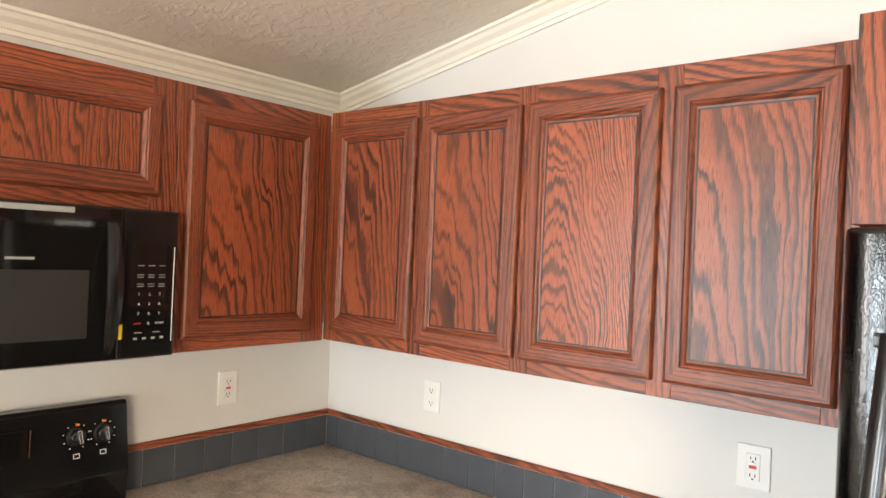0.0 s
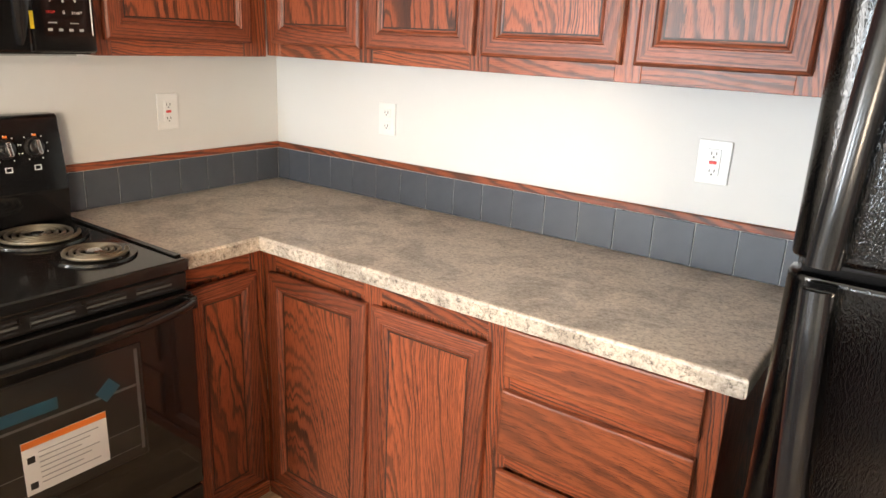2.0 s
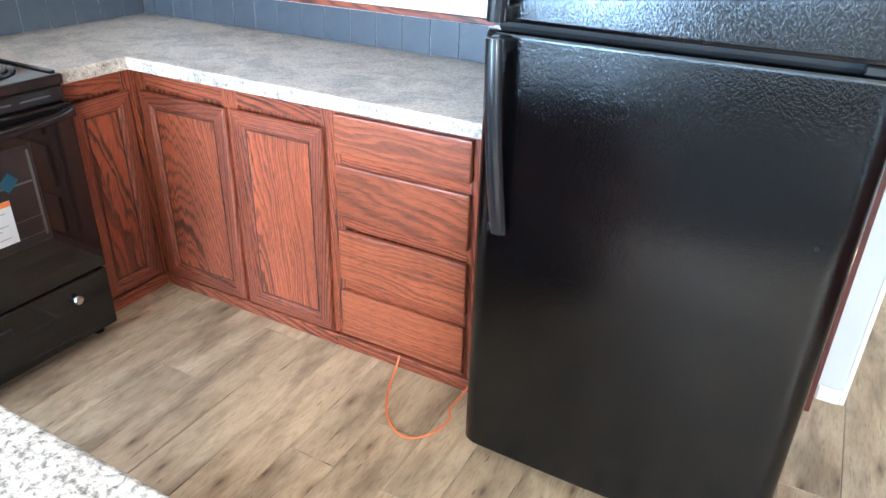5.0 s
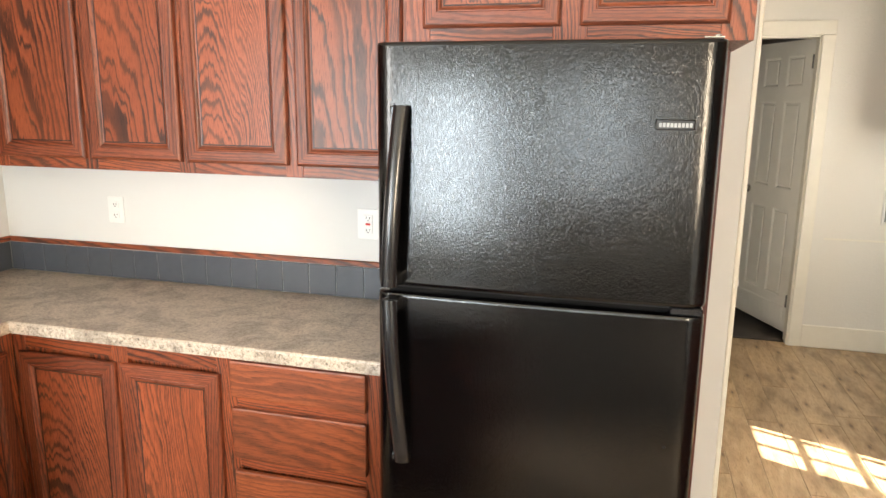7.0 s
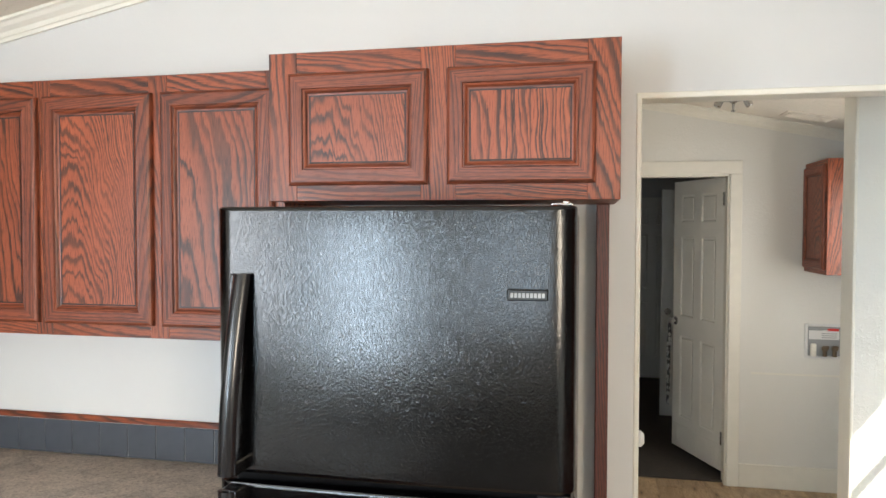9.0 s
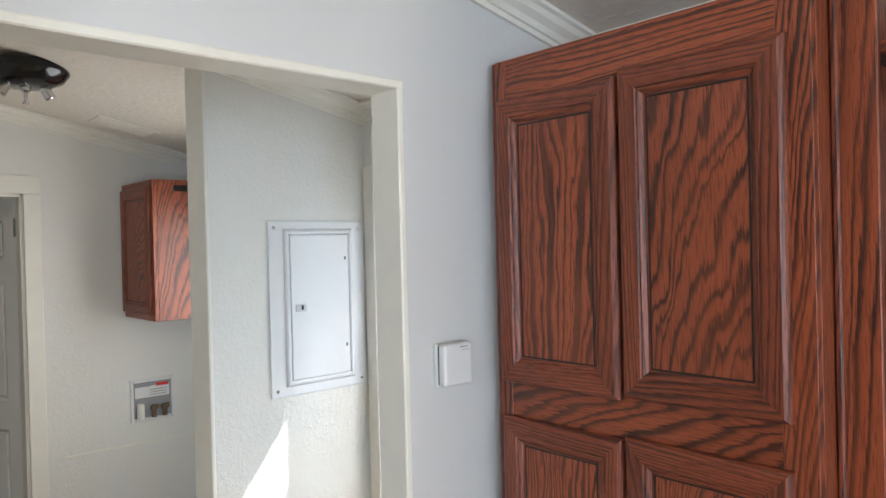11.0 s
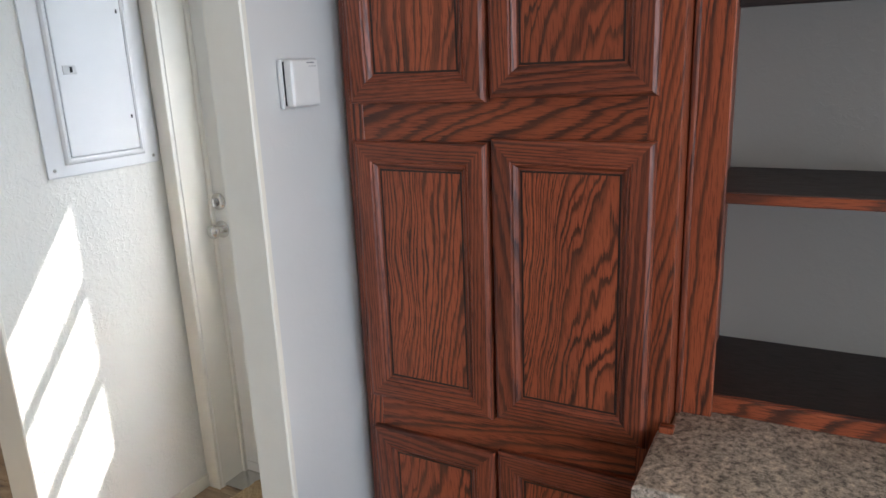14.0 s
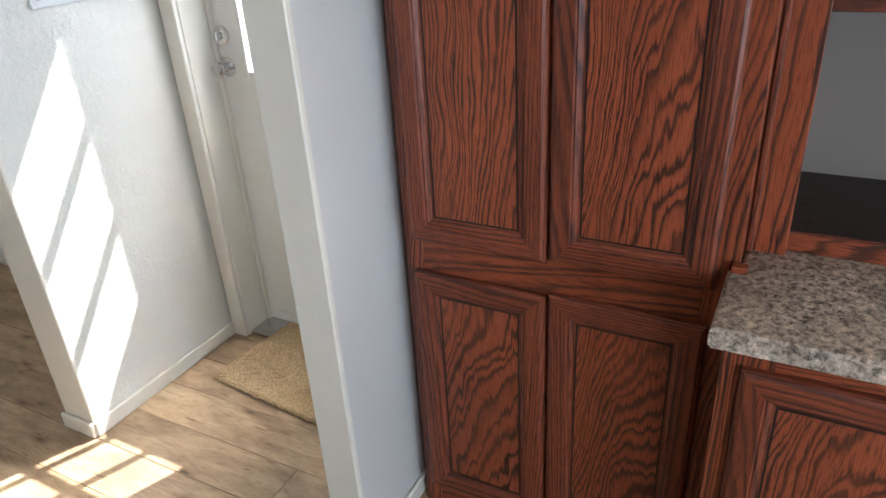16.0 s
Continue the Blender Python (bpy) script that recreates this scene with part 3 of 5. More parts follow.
crown("trim_crown_stub", (SX, SY, ceil_z(SX) - 0.001), (WX, SY, 2.279), (0, -1, 0))


def board(name, a, b, material, label, category, bev=0.003, g=2, group=""):
    return solid(name, bx(fresh(), a, b, bev, g), material, label, category, group=group, kind="structure")


# linings and corner trim of the kitchen opening
board("trim_opening_left", (OPL - 0.004, -0.004, 0.0), (OPL + 0.012, 0.089, OPT), M_TRIM, "ivory painted jamb lining of the opening", "trim")
board("trim_opening_right", (OPR - 0.012, -0.004, 0.0), (OPR + 0.004, 0.089, OPT), M_TRIM, "ivory painted jamb lining of the opening", "trim")
board("trim_opening_head", (OPL - 0.004, -0.0045, OPT - 0.012), (OPR + 0.004, 0.0895, OPT + 0.006), M_TRIM, "ivory painted head lining of the opening", "trim")
board("trim_stub_end", (SX - 0.012, SY - 0.003, 0.0), (SX + 0.001, SY + 0.133, 2.39), M_TRIM, "ivory painted end cap of the short wall", "trim")
# baseboards
for nm, a, b in (("baseboard_stub", (SX - 0.014, SY - 0.012, 0), (WX - 0.001, SY, 0.055)), ("baseboard_laundry", (3.721, LY - 0.012, 0), (WX, LY, 0.155)),
                 ("baseboard_pier", (OPR + 0.004, -0.012, 0), (4.09, 0.0, 0.055)), ("baseboard_pier_left", (2.81, -0.010, 0), (OPL - 0.004, 0.0, 0.055)),
                 ("baseboard_stub_end", (SX - 0.026, SY - 0.006, 0), (SX - 0.013, SY + 0.14, 0.055))):
    board(nm, a, b, M_TRIM, "low ivory painted baseboard along the floor", "trim", 0.004)
board("trim_seam", (3.79, LY - 0.004, 0.745), (WX, LY, 0.757), M_TRIM, "thin horizontal batten on the laundry wall", "trim", 0.001)


def casing(name, x0, x1, z1, y, wdt, label):
    t = thing(name, label, "door casing", ((x0 + x1) / 2, y, 0), kind="structure")
    prof = 0.016
    for a, b in (((x0 - wdt, y - prof, 0), (x0, y, z1 - 0.001)), ((x1, y - prof, 0), (x1 + wdt, y, z1 - 0.001)), ((x0 - wdt, y - prof - 0.001, z1), (x1 + wdt, y, z1 + wdt + 0.012))):
        part("casing_board", bx(fresh(), a, b, 0.005, 2, 2), M_TRIM, t)
    for a, b in (((x0 - 0.001, y, 0), (x0 + 0.014, y + 0.09, z1)), ((x1 - 0.014, y, 0), (x1 + 0.001, y + 0.09, z1)), ((x0, y, z1 - 0.014), (x1, y + 0.09, z1 + 0.001))):
        part("jamb", bx(fresh(), a, b, 0.001, 2), M_TRIM, t)


casing("trim_casing_laundry", 2.972, 3.645, 2.045, LY, 0.075, "ivory painted flat door casing")

# windows of the living end, behind the walk; the east one is unseen, added
def window_unit(name, m, u0, u1, z0, z1):
    t = thing(name, "white framed window with clear panes", "window", m @ Vector(((u0 + u1) / 2, 0, z0)), kind="structure")
    fw = 0.05
    for a, b in (((u0, -0.10, z0), (u0 + fw, -0.04, z1)), ((u1 - fw, -0.10, z0), (u1, -0.04, z1)), ((u0 + fw, -0.10, z0), (u1 - fw, -0.04, z0 + fw)), ((u0 + fw, -0.10, z1 - fw), (u1 - fw, -0.04, z1))):
        part("window_frame", bx(fresh(), a, b, 0.003, 2), M_PLASTIC, t, "", m)
    cu = (u0 + u1) / 2
    part("mullion", bx(fresh(), (cu - 0.02, -0.095, z0 + fw), (cu + 0.02, -0.05, z1 - fw), 0.003, 2), M_PLASTIC, t, "", m)
    for a, b in ((u0 + fw, cu - 0.02), (cu + 0.02, u1 - fw)):
        p = part("pane", bx(fresh(), (a, -0.078, z0 + fw), (b, -0.072, z1 - fw), 0.0, 2), M_CLEAR, t, "", m)
        p.visible_shadow = False
    part("window_sill", bx(fresh(), (u0 - 0.03, -0.02, z0 - 0.025), (u1 + 0.03, 0.05, z0 + 0.002), 0.004, 0), M_TRIM, t, "", m)


window_unit("window_1", place("E", 0.0), -4.5, -3.0, 0.85, 2.0)
window_unit("added_window_east", place("W", WX), -5.2, -3.8, 0.9, 2.0)
window_unit("window_3", place("N", SOUTH), 0.10, 1.30, 0.05, 2.00)
window_unit("window_4", place("N", SOUTH), 1.88, 2.83, 0.70, 1.95)
# unseen window and blind, added only to hold the laundry lamp
window_unit("added_window_laundry", place("W", WX), 1.35, 2.08, 1.10, 1.98)
solid("window_blind", bx(fresh(), (WX + 0.010, 1.36, 1.12), (WX + 0.014, 2.07, 1.97), 0.0), M_PLASTIC, "white blind on the added laundry window, out of view", "blind")

# ---- cabinets on the kitchen walls ----
UF = 0.300                 # depth of the wall cabinets' faces
def wall_cabinet(name, m, u0, u1, z0, z1, depth, doors, stiles, label, dz, group="wall cabinets"):
    t = thing(name, label, "cabinet", m @ Vector(((u0 + u1) / 2, -depth / 2, z0)), group)
    part("body", bx(fresh(), (u0, -depth + 0.003, z0), (u1, -0.0195, z1), 0.001, 2), M_OAKR, t, "", m)
    top, bot = z1 - 0.036, z0 + 0.030
    cuts = []
    for a, b in stiles:
        cuts.append((a, b))
    rails = []
    edges = sorted(stiles)
    for (a, b), (c, d) in zip(edges, edges[1:]):
        rails.append((b, c, top - 0.02, z1))
        rails.append((b, c, z0, bot + 0.02))
    face_frame(t, m, u0, u1, z0, z1, cuts, rails)
    for a, b in doors:
        cabinet_door(t, m, a, b, dz[0], dz[1])
    return t


MB = place("S", -UF)
wall_cabinet("wall_cabinet", MB, 0.302, 1.101, 1.366, 2.142, UF, [(0.338, 0.707), (0.731, 1.090)], [(0.302, 0.362), (0.695, 0.745), (1.072, 1.101)],
             "red-stained oak wall cabinet with two framed doors", (1.404, 2.090))
wall_cabinet("wall_cabinet", MB, 1.1015, 1.8955, 1.366, 2.142, UF, [(1.113, 1.481), (1.511, 1.866)], [(1.1015, 1.132), (1.466, 1.527), (1.838, 1.8955)],
             "red-stained oak wall cabinet with two framed doors", (1.404, 2.090))
ML = place("E", UF)
wall_cabinet("wall_cabinet", ML, -0.858, -0.302, 1.362, 2.132, UF, [(-0.833, -0.368)], [(-0.858, -0.812), (-0.390, -0.302)],
             "red-stained oak corner wall cabinet with one framed door", (1.402, 2.084))
wall_cabinet("wall_cabinet", ML, -1.652, -0.8585, 1.762, 2.132, UF, [(-1.600, -0.915)], [(-1.652, -1.58), (-0.94, -0.8585)],
             "short red-stained oak cabinet above the microwave", (1.800, 2.080))
MO = place("S", -0.400)
wall_cabinet("wall_cabinet", MO, 1.896, 2.814, 1.767, 2.160, 0.400, [(1.957, 2.335), (2.385, 2.754)], [(1.896, 1.975), (2.315, 2.405), (2.735, 2.814)],
             "red-stained oak cabinet above the refrigerator", (1.808, 2.102))
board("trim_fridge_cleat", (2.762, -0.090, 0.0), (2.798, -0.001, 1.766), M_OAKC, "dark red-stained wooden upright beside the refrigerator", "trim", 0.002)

# ---- base cabinets ----
BF = 0.522
CT = 0.892                 # top of the worktop
MBB = place("S", -BF)
def base_body(name, m, u0, u1, depth, top, label, group="base cabinets"):
    t = thing(name, label, "cabinet", m @ Vector(((u0 + u1) / 2, -depth / 2, 0)), group)
    part("body", bx(fresh(), (u0, -depth + 0.004, 0.0), (u1, -0.0195, top), 0.001, 2), M_OAKR, t, "", m)
    return t


t = base_body("base_cabinet", MBB, 0.545, 1.352, BF, 0.849, "red-stained oak base cabinet with two framed doors")
face_frame(t, MBB, 0, 0, 0.0, 0.849, [(0.5225, 0.575), (0.925, 0.985), (1.315, 1.352)], [(0.575, 0.925, 0.775, 0.849), (0.985, 1.315, 0.775, 0.849), (0.575, 0.925, 0.0, 0.07), (0.985, 1.315, 0.0, 0.07)])
cabinet_door(t, MBB, 0.556, 0.941, 0.046, 0.761)
cabinet_door(t, MBB, 0.961, 1.328, 0.046, 0.763)
part("base_board", bx(fresh(), (0.5425, 0.0, 0.0), (1.352, 0.020, 0.044), 0.003, 0), M_OAKR, t, "", MBB)
t = base_body("drawer_cabinet", MBB, 1.3525, 1.862, BF, 0.849, "red-stained oak base cabinet with four slab drawers")
face_frame(t, MBB, 0, 0, 0.0, 0.849, [(1.3525, 1.385), (1.815, 1.862)], [(1.385, 1.815, 0.80, 0.849), (1.385, 1.815, 0.655, 0.70), (1.385, 1.815, 0.45, 0.485), (1.385, 1.815, 0.22, 0.27), (1.385, 1.815, 0.0, 0.07)])
for za, zb in ((0.697, 0.818), (0.490, 0.662), (0.272, 0.446), (0.058, 0.228)):
    drawer_front(t, MBB, 1.373, 1.823, za, zb)
part("base_board", bx(fresh(), (1.3525, 0.0, 0.0), (1.862, 0.020, 0.044), 0.003, 0), M_OAKR, t, "", MBB)
MBL = place("E", BF)
t = base_body("base_cabinet", MBL, -0.848, -0.545, BF, 0.849, "narrow red-stained oak base cabinet beside the range")
face_frame(t, MBL, 0, 0, 0.0, 0.849, [(-0.848, -0.81), (-0.575, -0.5225)], [(-0.81, -0.575, 0.775, 0.849), (-0.81, -0.575, 0.0, 0.07)])
cabinet_door(t, MBL, -0.800, -0.560, 0.052, 0.765)
part("base_board", bx(fresh(), (-0.848, 0.0, 0.0), (-0.5425, 0.020, 0.044), 0.003, 0), M_OAKR, t, "", MBL)


def worktop(name, outline, z, label, thick=0.042, owner=None, fronts=(), material=None):
    """A laminate top with a rounded front edge from a plan outline."""
    material = material or M_LAM
    bm = fresh()
    f = bm.faces.new([bm.verts.new((x, y, z - thick)) for x, y in outline])
    ext = bmesh.ops.extrude_face_region(bm, geom=[f])
    bmesh.ops.translate(bm, vec=(0, 0, thick), verts=[v for v in ext["geom"] if isinstance(v, bmesh.types.BMVert)])
    bmesh.ops.recalc_face_normals(bm, faces=bm.faces)
    edges = [e for e in bm.edges if abs(e.verts[0].co.z - e.verts[1].co.z) < 1e-5]
    bmesh.ops.bevel(bm, geom=edges, offset=0.008, segments=3, profile=0.5, affect="EDGES")
    if owner is not None:
        top = part(name, bm, material, owner, label)
    else:
        owner = thing(name, label, "worktop", (outline[0][0], outline[0][1], z - thick))
        top = part("top", bm, material, owner)
    for (xa, ya), (xb, yb) in fronts:
        a = (min(xa, xb) - 0.0014, min(ya, yb) - 0.0014, z - thick + 0.0015)
        c = (max(xa, xb) + 0.0014, max(ya, yb) + 0.0014, z - 0.0075)
        part("edge_strip", bx(fresh(), a, c, 0.0008), M_LAME if material is M_LAM else material, owner, "laminate edge strip")
    return owner


worktop("countertop", [(0.003, -0.852), (0.603, -0.852), (0.603, -0.603), (1.905, -0.603), (1.905, -0.003), (0.003, -0.003)], CT, "grey-beige granite-look laminate L-shaped countertop", fronts=[((0.603, -0.846), (0.603, -0.6045)), ((0.6045, -0.603), (1.899, -0.603))])


def backsplash():
    t = thing("backsplash", "slate-blue square tile row with pale grout and red wood strip", "backsplash", (0.5, -0.01, CT))
    part("grout_bed", bx(fresh(), (0.002, -0.007, CT + 0.001), (1.95, -0.001, 1.012), 0.0), M_GROUT, t)
    part("grout_bed", bx(fresh(), (0.001, -0.852, CT + 0.001), (0.007, -0.0075, 1.012), 0.0), M_GROUT, t)
    tile = mesh_of("tile", bx(fresh(), (-0.0539, -0.010, 0), (0.0539, 0.0, 0.120), 0.0014), IDENT, M_TILE)
    x = 0.0705
    spans = [(0.008, 0.0705)]
    while x < 1.95:
        spans.append((x, min(x + 0.1102, 1.95)))
        x += 0.1102
    for a, b in spans:
        o = new("tile", tile)
        o.parent = t
        o.matrix_parent_inverse = Matrix.Translation(t.location).inverted()
        o.location, o.scale = ((a + b) / 2, -0.001, CT + 0.001), ((b - a - 0.0022) / 0.1078, 1, 0.98)
    tile2 = mesh_of("tile", bx(fresh(), (0.0, -0.0539, 0), (0.010, 0.0539, 0.120), 0.0014), IDENT, M_TILE)
    y = -0.1142
    spans = [(-0.1142, -0.011)]
    while y > -0.852:
        spans.append((max(y - 0.1095, -0.852), y))
        y -= 0.1095
    for a, b in spans:
        o = new("tile", tile2)
        o.parent = t
        o.matrix_parent_inverse = Matrix.Translation(t.location).inverted()
        o.location, o.scale = (0.001, (a + b) / 2, CT + 0.001), (1, (b - a - 0.0022) / 0.1078, 0.98)
    part("cap_strip", bx(fresh(), (0.013, -0.0135, 1.0125), (1.95, -0.0005, 1.034), 0.003, 0), M_OAKR, t, "thin red-stained wood strip")
    part("cap_strip", bx(fresh(), (0.0005, -0.852, 1.0125), (0.0135, -0.0005, 1.0345), 0.003, 1), M_OAKR, t, "thin red-stained wood strip")
    return t


backsplash()


def outlet(name, m, u0, u1, z0, z1, gfci, label):
    t = thing(name, label, "outlet", m @ Vector(((u0 + u1) / 2, 0, z0)), "wall outlets")
    part("plate", bx(fresh(), (u0, 0.0, z0), (u1, 0.006, z1), 0.003, 2, 2), M_PLASTIC, t, "", m)
    cu, cz, h = (u0 + u1) / 2, (z0 + z1) / 2, z1 - z0
    if gfci:
        part("insert", bx(fresh(), (cu - 0.017, 0.0055, cz - 0.034), (cu + 0.017, 0.0085, cz + 0.034), 0.001, 2), M_PLASTIC, t, "", m)
        part("reset_button", bx(fresh(), (cu - 0.009, 0.008, cz - 0.004), (cu + 0.009, 0.0105, cz + 0.004), 0.001, 2), M_RED, t, "small red reset button", m)
        part("test_button", bx(fresh(), (cu - 0.009, 0.008, cz + 0.006), (cu + 0.009, 0.0100, cz + 0.012), 0.001, 2), M_PLASTIC, t, "", m)
    else:
        for s in (-1, 1):
            part("insert", bx(fresh(), (cu - 0.016, 0.0055, cz + s * 0.020 - 0.014), (cu + 0.016, 0.0085, cz + s * 0.020 + 0.014), 0.005, 2), M_PLASTIC, t, "", m)
    for s in (-1, 1):
        zc = cz + s * 0.022
        for du in (-0.006, 0.006):
            part("slot", bx(fresh(), (cu + du - 0.0011, 0.0082, zc - 0.003), (cu + du + 0.0011, 0.0092, zc + 0.005), 0.0), M_DARKGAP, t, "", m)
        part("slot", bx(fresh(), (cu - 0.002, 0.0082, zc - 0.010), (cu + 0.002, 0.0092, zc - 0.006), 0.0), M_DARKGAP, t, "", m)


MN, MW_ = place("S", 0.0), place("E", 0.0)
outlet("wall_outlet", MW_, -0.508, -0.432, 1.114, 1.231, True, "white outlet plate with a red reset button")
outlet("wall_outlet", MN, 0.516, 0.589, 1.119, 1.226, False, "white duplex outlet plate on the wall")
outlet("wall_outlet", MN, 1.590, 1.673, 1.117, 1.228, True, "white outlet plate with a red reset button")


# ---- refrigerator ----
def refrigerator():
    t = thing("refrigerator", "black textured top-freezer refrigerator with two left-side handles", "refrigerator", (2.33, -0.4, 0))
    x0, x1, yf, yb = 1.953, 2.717, -0.794, -0.060
    part("body", bx(fresh(), (x0 + 0.004, yb, 0.03), (x1 - 0.004, yf + 0.078, 1.733), 0.006, 2, 2), M_SIDE, t, "smooth satin black side panels")
    part("gasket", bx(fresh(), (x0 + 0.012, yf + 0.066, 0.07), (x1 - 0.012, yf + 0.0785, 1.726), 0.0), M_DARKGAP, t)

    def leaf(nm, z0, z1):
        """A door whose face bows out slightly and rounds off at the sides."""
        bm = fresh()
        ends = (0.0, 0.001, 0.003, 0.006, 0.010, 0.015, 0.021, 0.028, 0.036, 0.045, 0.056)
        prof = []
        for s in list(ends) + [0.07 + 0.86 * i / 16 for i in range(17)] + [1 - q for q in reversed(ends)]:
            u = x0 + (x1 - x0) * s
            e = min(s, 1 - s) * (x1 - x0)
            rnd = 0.036 * (1 - math.sqrt(max(0.0, 1 - (1 - min(e, 0.044) / 0.044) ** 2)))
            prof.append((u, yf + rnd - 0.007 * math.sin(math.pi * s)))
        outline = [(x1, yf + 0.066), (x0, yf + 0.066)]
        ring = prof + outline
        f = bm.faces.new([bm.verts.new((u, v, z0)) for u, v in ring])
        ext = bmesh.ops.extrude_face_region(bm, geom=[f])
        bmesh.ops.translate(bm, vec=(0, 0, z1 - z0), verts=[v for v in ext["geom"] if isinstance(v, bmesh.types.BMVert)])
        bmesh.ops.recalc_face_normals(bm, faces=bm.faces)
        flat = [e for e in bm.edges if abs(e.verts[0].co.z - e.verts[1].co.z) < 1e-6]
        bmesh.ops.bevel(bm, geom=flat, offset=0.006, segments=2, profile=0.5, affect="EDGES")
        for zc in (z0 + 0.010, z1 - 0.010):
            bmesh.ops.bisect_plane(bm, geom=bm.verts[:] + bm.edges[:] + bm.faces[:], plane_co=(0, 0, zc), plane_no=(0, 0, 1))
        return part(nm, bm, M_FRIDGE, t, "", IDENT, True)

    up = leaf("freezer_door", 1.174, 1.741)
    low = leaf("refrigerator_door", 0.062, 1.154)

    def grip(owner, za, zb, far_up):
        bm = fresh()
        n, hw = 22, 0.020
        rows = []
        for i in range(n + 1):
            s = i / n
            z = za + (zb - za) * s
            k = s if far_up else 1 - s
            out = 0.050 * math.sin(math.pi * min(1.0, 0.16 + 0.86 * (1 - k)) * 0.62) + 0.004
            thick = 0.014
            lean = 0.018 * k
            ux = x0 + 0.049 + lean * 1.3
            yo = yf - out
            rows.append([bm.verts.new((ux + hw * math.cos(q) * (1.0 - 0.12 * abs(math.sin(q))), yo + thick * 0.75 + thick * math.sin(q), z)) for q in (2 * math.pi * i2 / 14 for i2 in range(14))])
        for ra, rb in zip(rows, rows[1:]):
            for i in range(14):
                bm.faces.new((ra[i], ra[(i + 1) % 14], rb[(i + 1) % 14], rb[i]))
        bm.faces.new(rows[0])
        bm.faces.new(rows[-1])
        part("handle", bm, M_HANDLE, owner, "satin black curved handle", IDENT, True)
        zt = zb if far_up else za
        part("handle_foot", bx(fresh(), (x0 + 0.044, yf - 0.010, zt - 0.02 if far_up else zt), (x0 + 0.080, yf + 0.012, zt if far_up else zt + 0.02), 0.004, 2, 2), M_HANDLE, owner)
        ze = za if far_up else zb
        part("handle_foot", bx(fresh(), (x0 + 0.034, yf - 0.044, ze - 0.002 if far_up else ze - 0.03), (x0 + 0.072, yf + 0.02, ze + 0.03 if far_up else ze + 0.002), 0.006, 2, 2), M_HANDLE, owner)

    grip(up, 1.180, 1.600, True)
    grip(low, 0.716, 1.148, False)
    part("badge", bx(fresh(), (2.583, yf - 0.010, 1.556), (2.662, yf - 0.004, 1.578), 0.002, 0), M_BLACKP, up, "small black and silver maker's badge")
    for k in range(9):
        x = 2.590 + 0.0076 * k
        part("badge_letter", bx(fresh(), (x, yf - 0.0112, 1.562), (x + 0.0056, yf - 0.0098, 1.571), 0.0, 0), M_GREYP, up, "silver lettering bar")
    part("hinge_cover", bx(fresh(), (x1 - 0.050, yf + 0.016, 1.7415), (x1 - 0.010, yf + 0.080, 1.7460), 0.003, 2, 2), M_CHROME, t, "small bright top hinge plate")
    part("hinge_pin", lathe(fresh(), (x1 - 0.022, yf + 0.032, 1.7455), (0, 0, 1), [(0, 0.008), (0.003, 0.008), (0.005, 0.005)], 14), M_CHROME, t)
    part("middle_hinge", bx(fresh(), (x1 - 0.075, yf + 0.004, 1.1545), (x1 - 0.006, yf + 0.06, 1.1725), 0.003, 2), M_HANDLE, t, "dark metal middle hinge")
    part("screw_cap", lathe(fresh(), (2.652, yf - 0.0015, 0.842), (0, -1, 0), [(0, 0.004), (0.002, 0.0035)], 12), M_BLACKP, low)
    part("toe_grille", bx(fresh(), (x0 + 0.02, yf + 0.07, 0.02), (x1 - 0.02, yf + 0.085, 0.072), 0.003, 0), M_BLACKP, t)
    for x in (x0 + 0.06, x1 - 0.06):
        part("foot", lathe(fresh(), (x, yf + 0.11, 0.0), (0, 0, 1), [(0, 0.02), (0.008, 0.02), (0.010, 0.008), (0.04, 0.008)], 14), M_CHROME, t, "grey levelling foot")
        part("rear_foot", lathe(fresh(), (x, yb - 0.06, 0.0), (0, 0, 1), [(0, 0.02), (0.03, 0.02)], 12), M_BLACKP, t)
    return t


refrigerator()


def letters(text, size, m, material, parent, name="lettering", align="CENTER"):
    cu = bpy.data.curves.new("text", "FONT")
    cu.body, cu.size, cu.extrude = text, size, 0.0002
    cu.align_x, cu.align_y = align, "CENTER"
    ob = bpy.data.objects.new("text", cu)
    scene.collection.objects.link(ob)
    bpy.context.view_layer.update()
    me = bpy.data.meshes.new_from_object(ob.evaluated_get(bpy.context.evaluated_depsgraph_get()))
    bpy.data.objects.remove(ob)
    me.materials.clear()
    me.materials.append(material)
    me.transform(m)
    o = new(name, me)
    o.parent = parent
    o.matrix_parent_inverse = parent.matrix_world.inverted() if parent.type != "EMPTY" else Matrix.Translation(parent.location).inverted()
    return o


def on_east(x, y, z):
    """Writing that faces east: reads towards +y."""
    return Matrix(((0, 0, 1, x), (1, 0, 0, y), (0, 1, 0, z), (0, 0, 0, 1)))


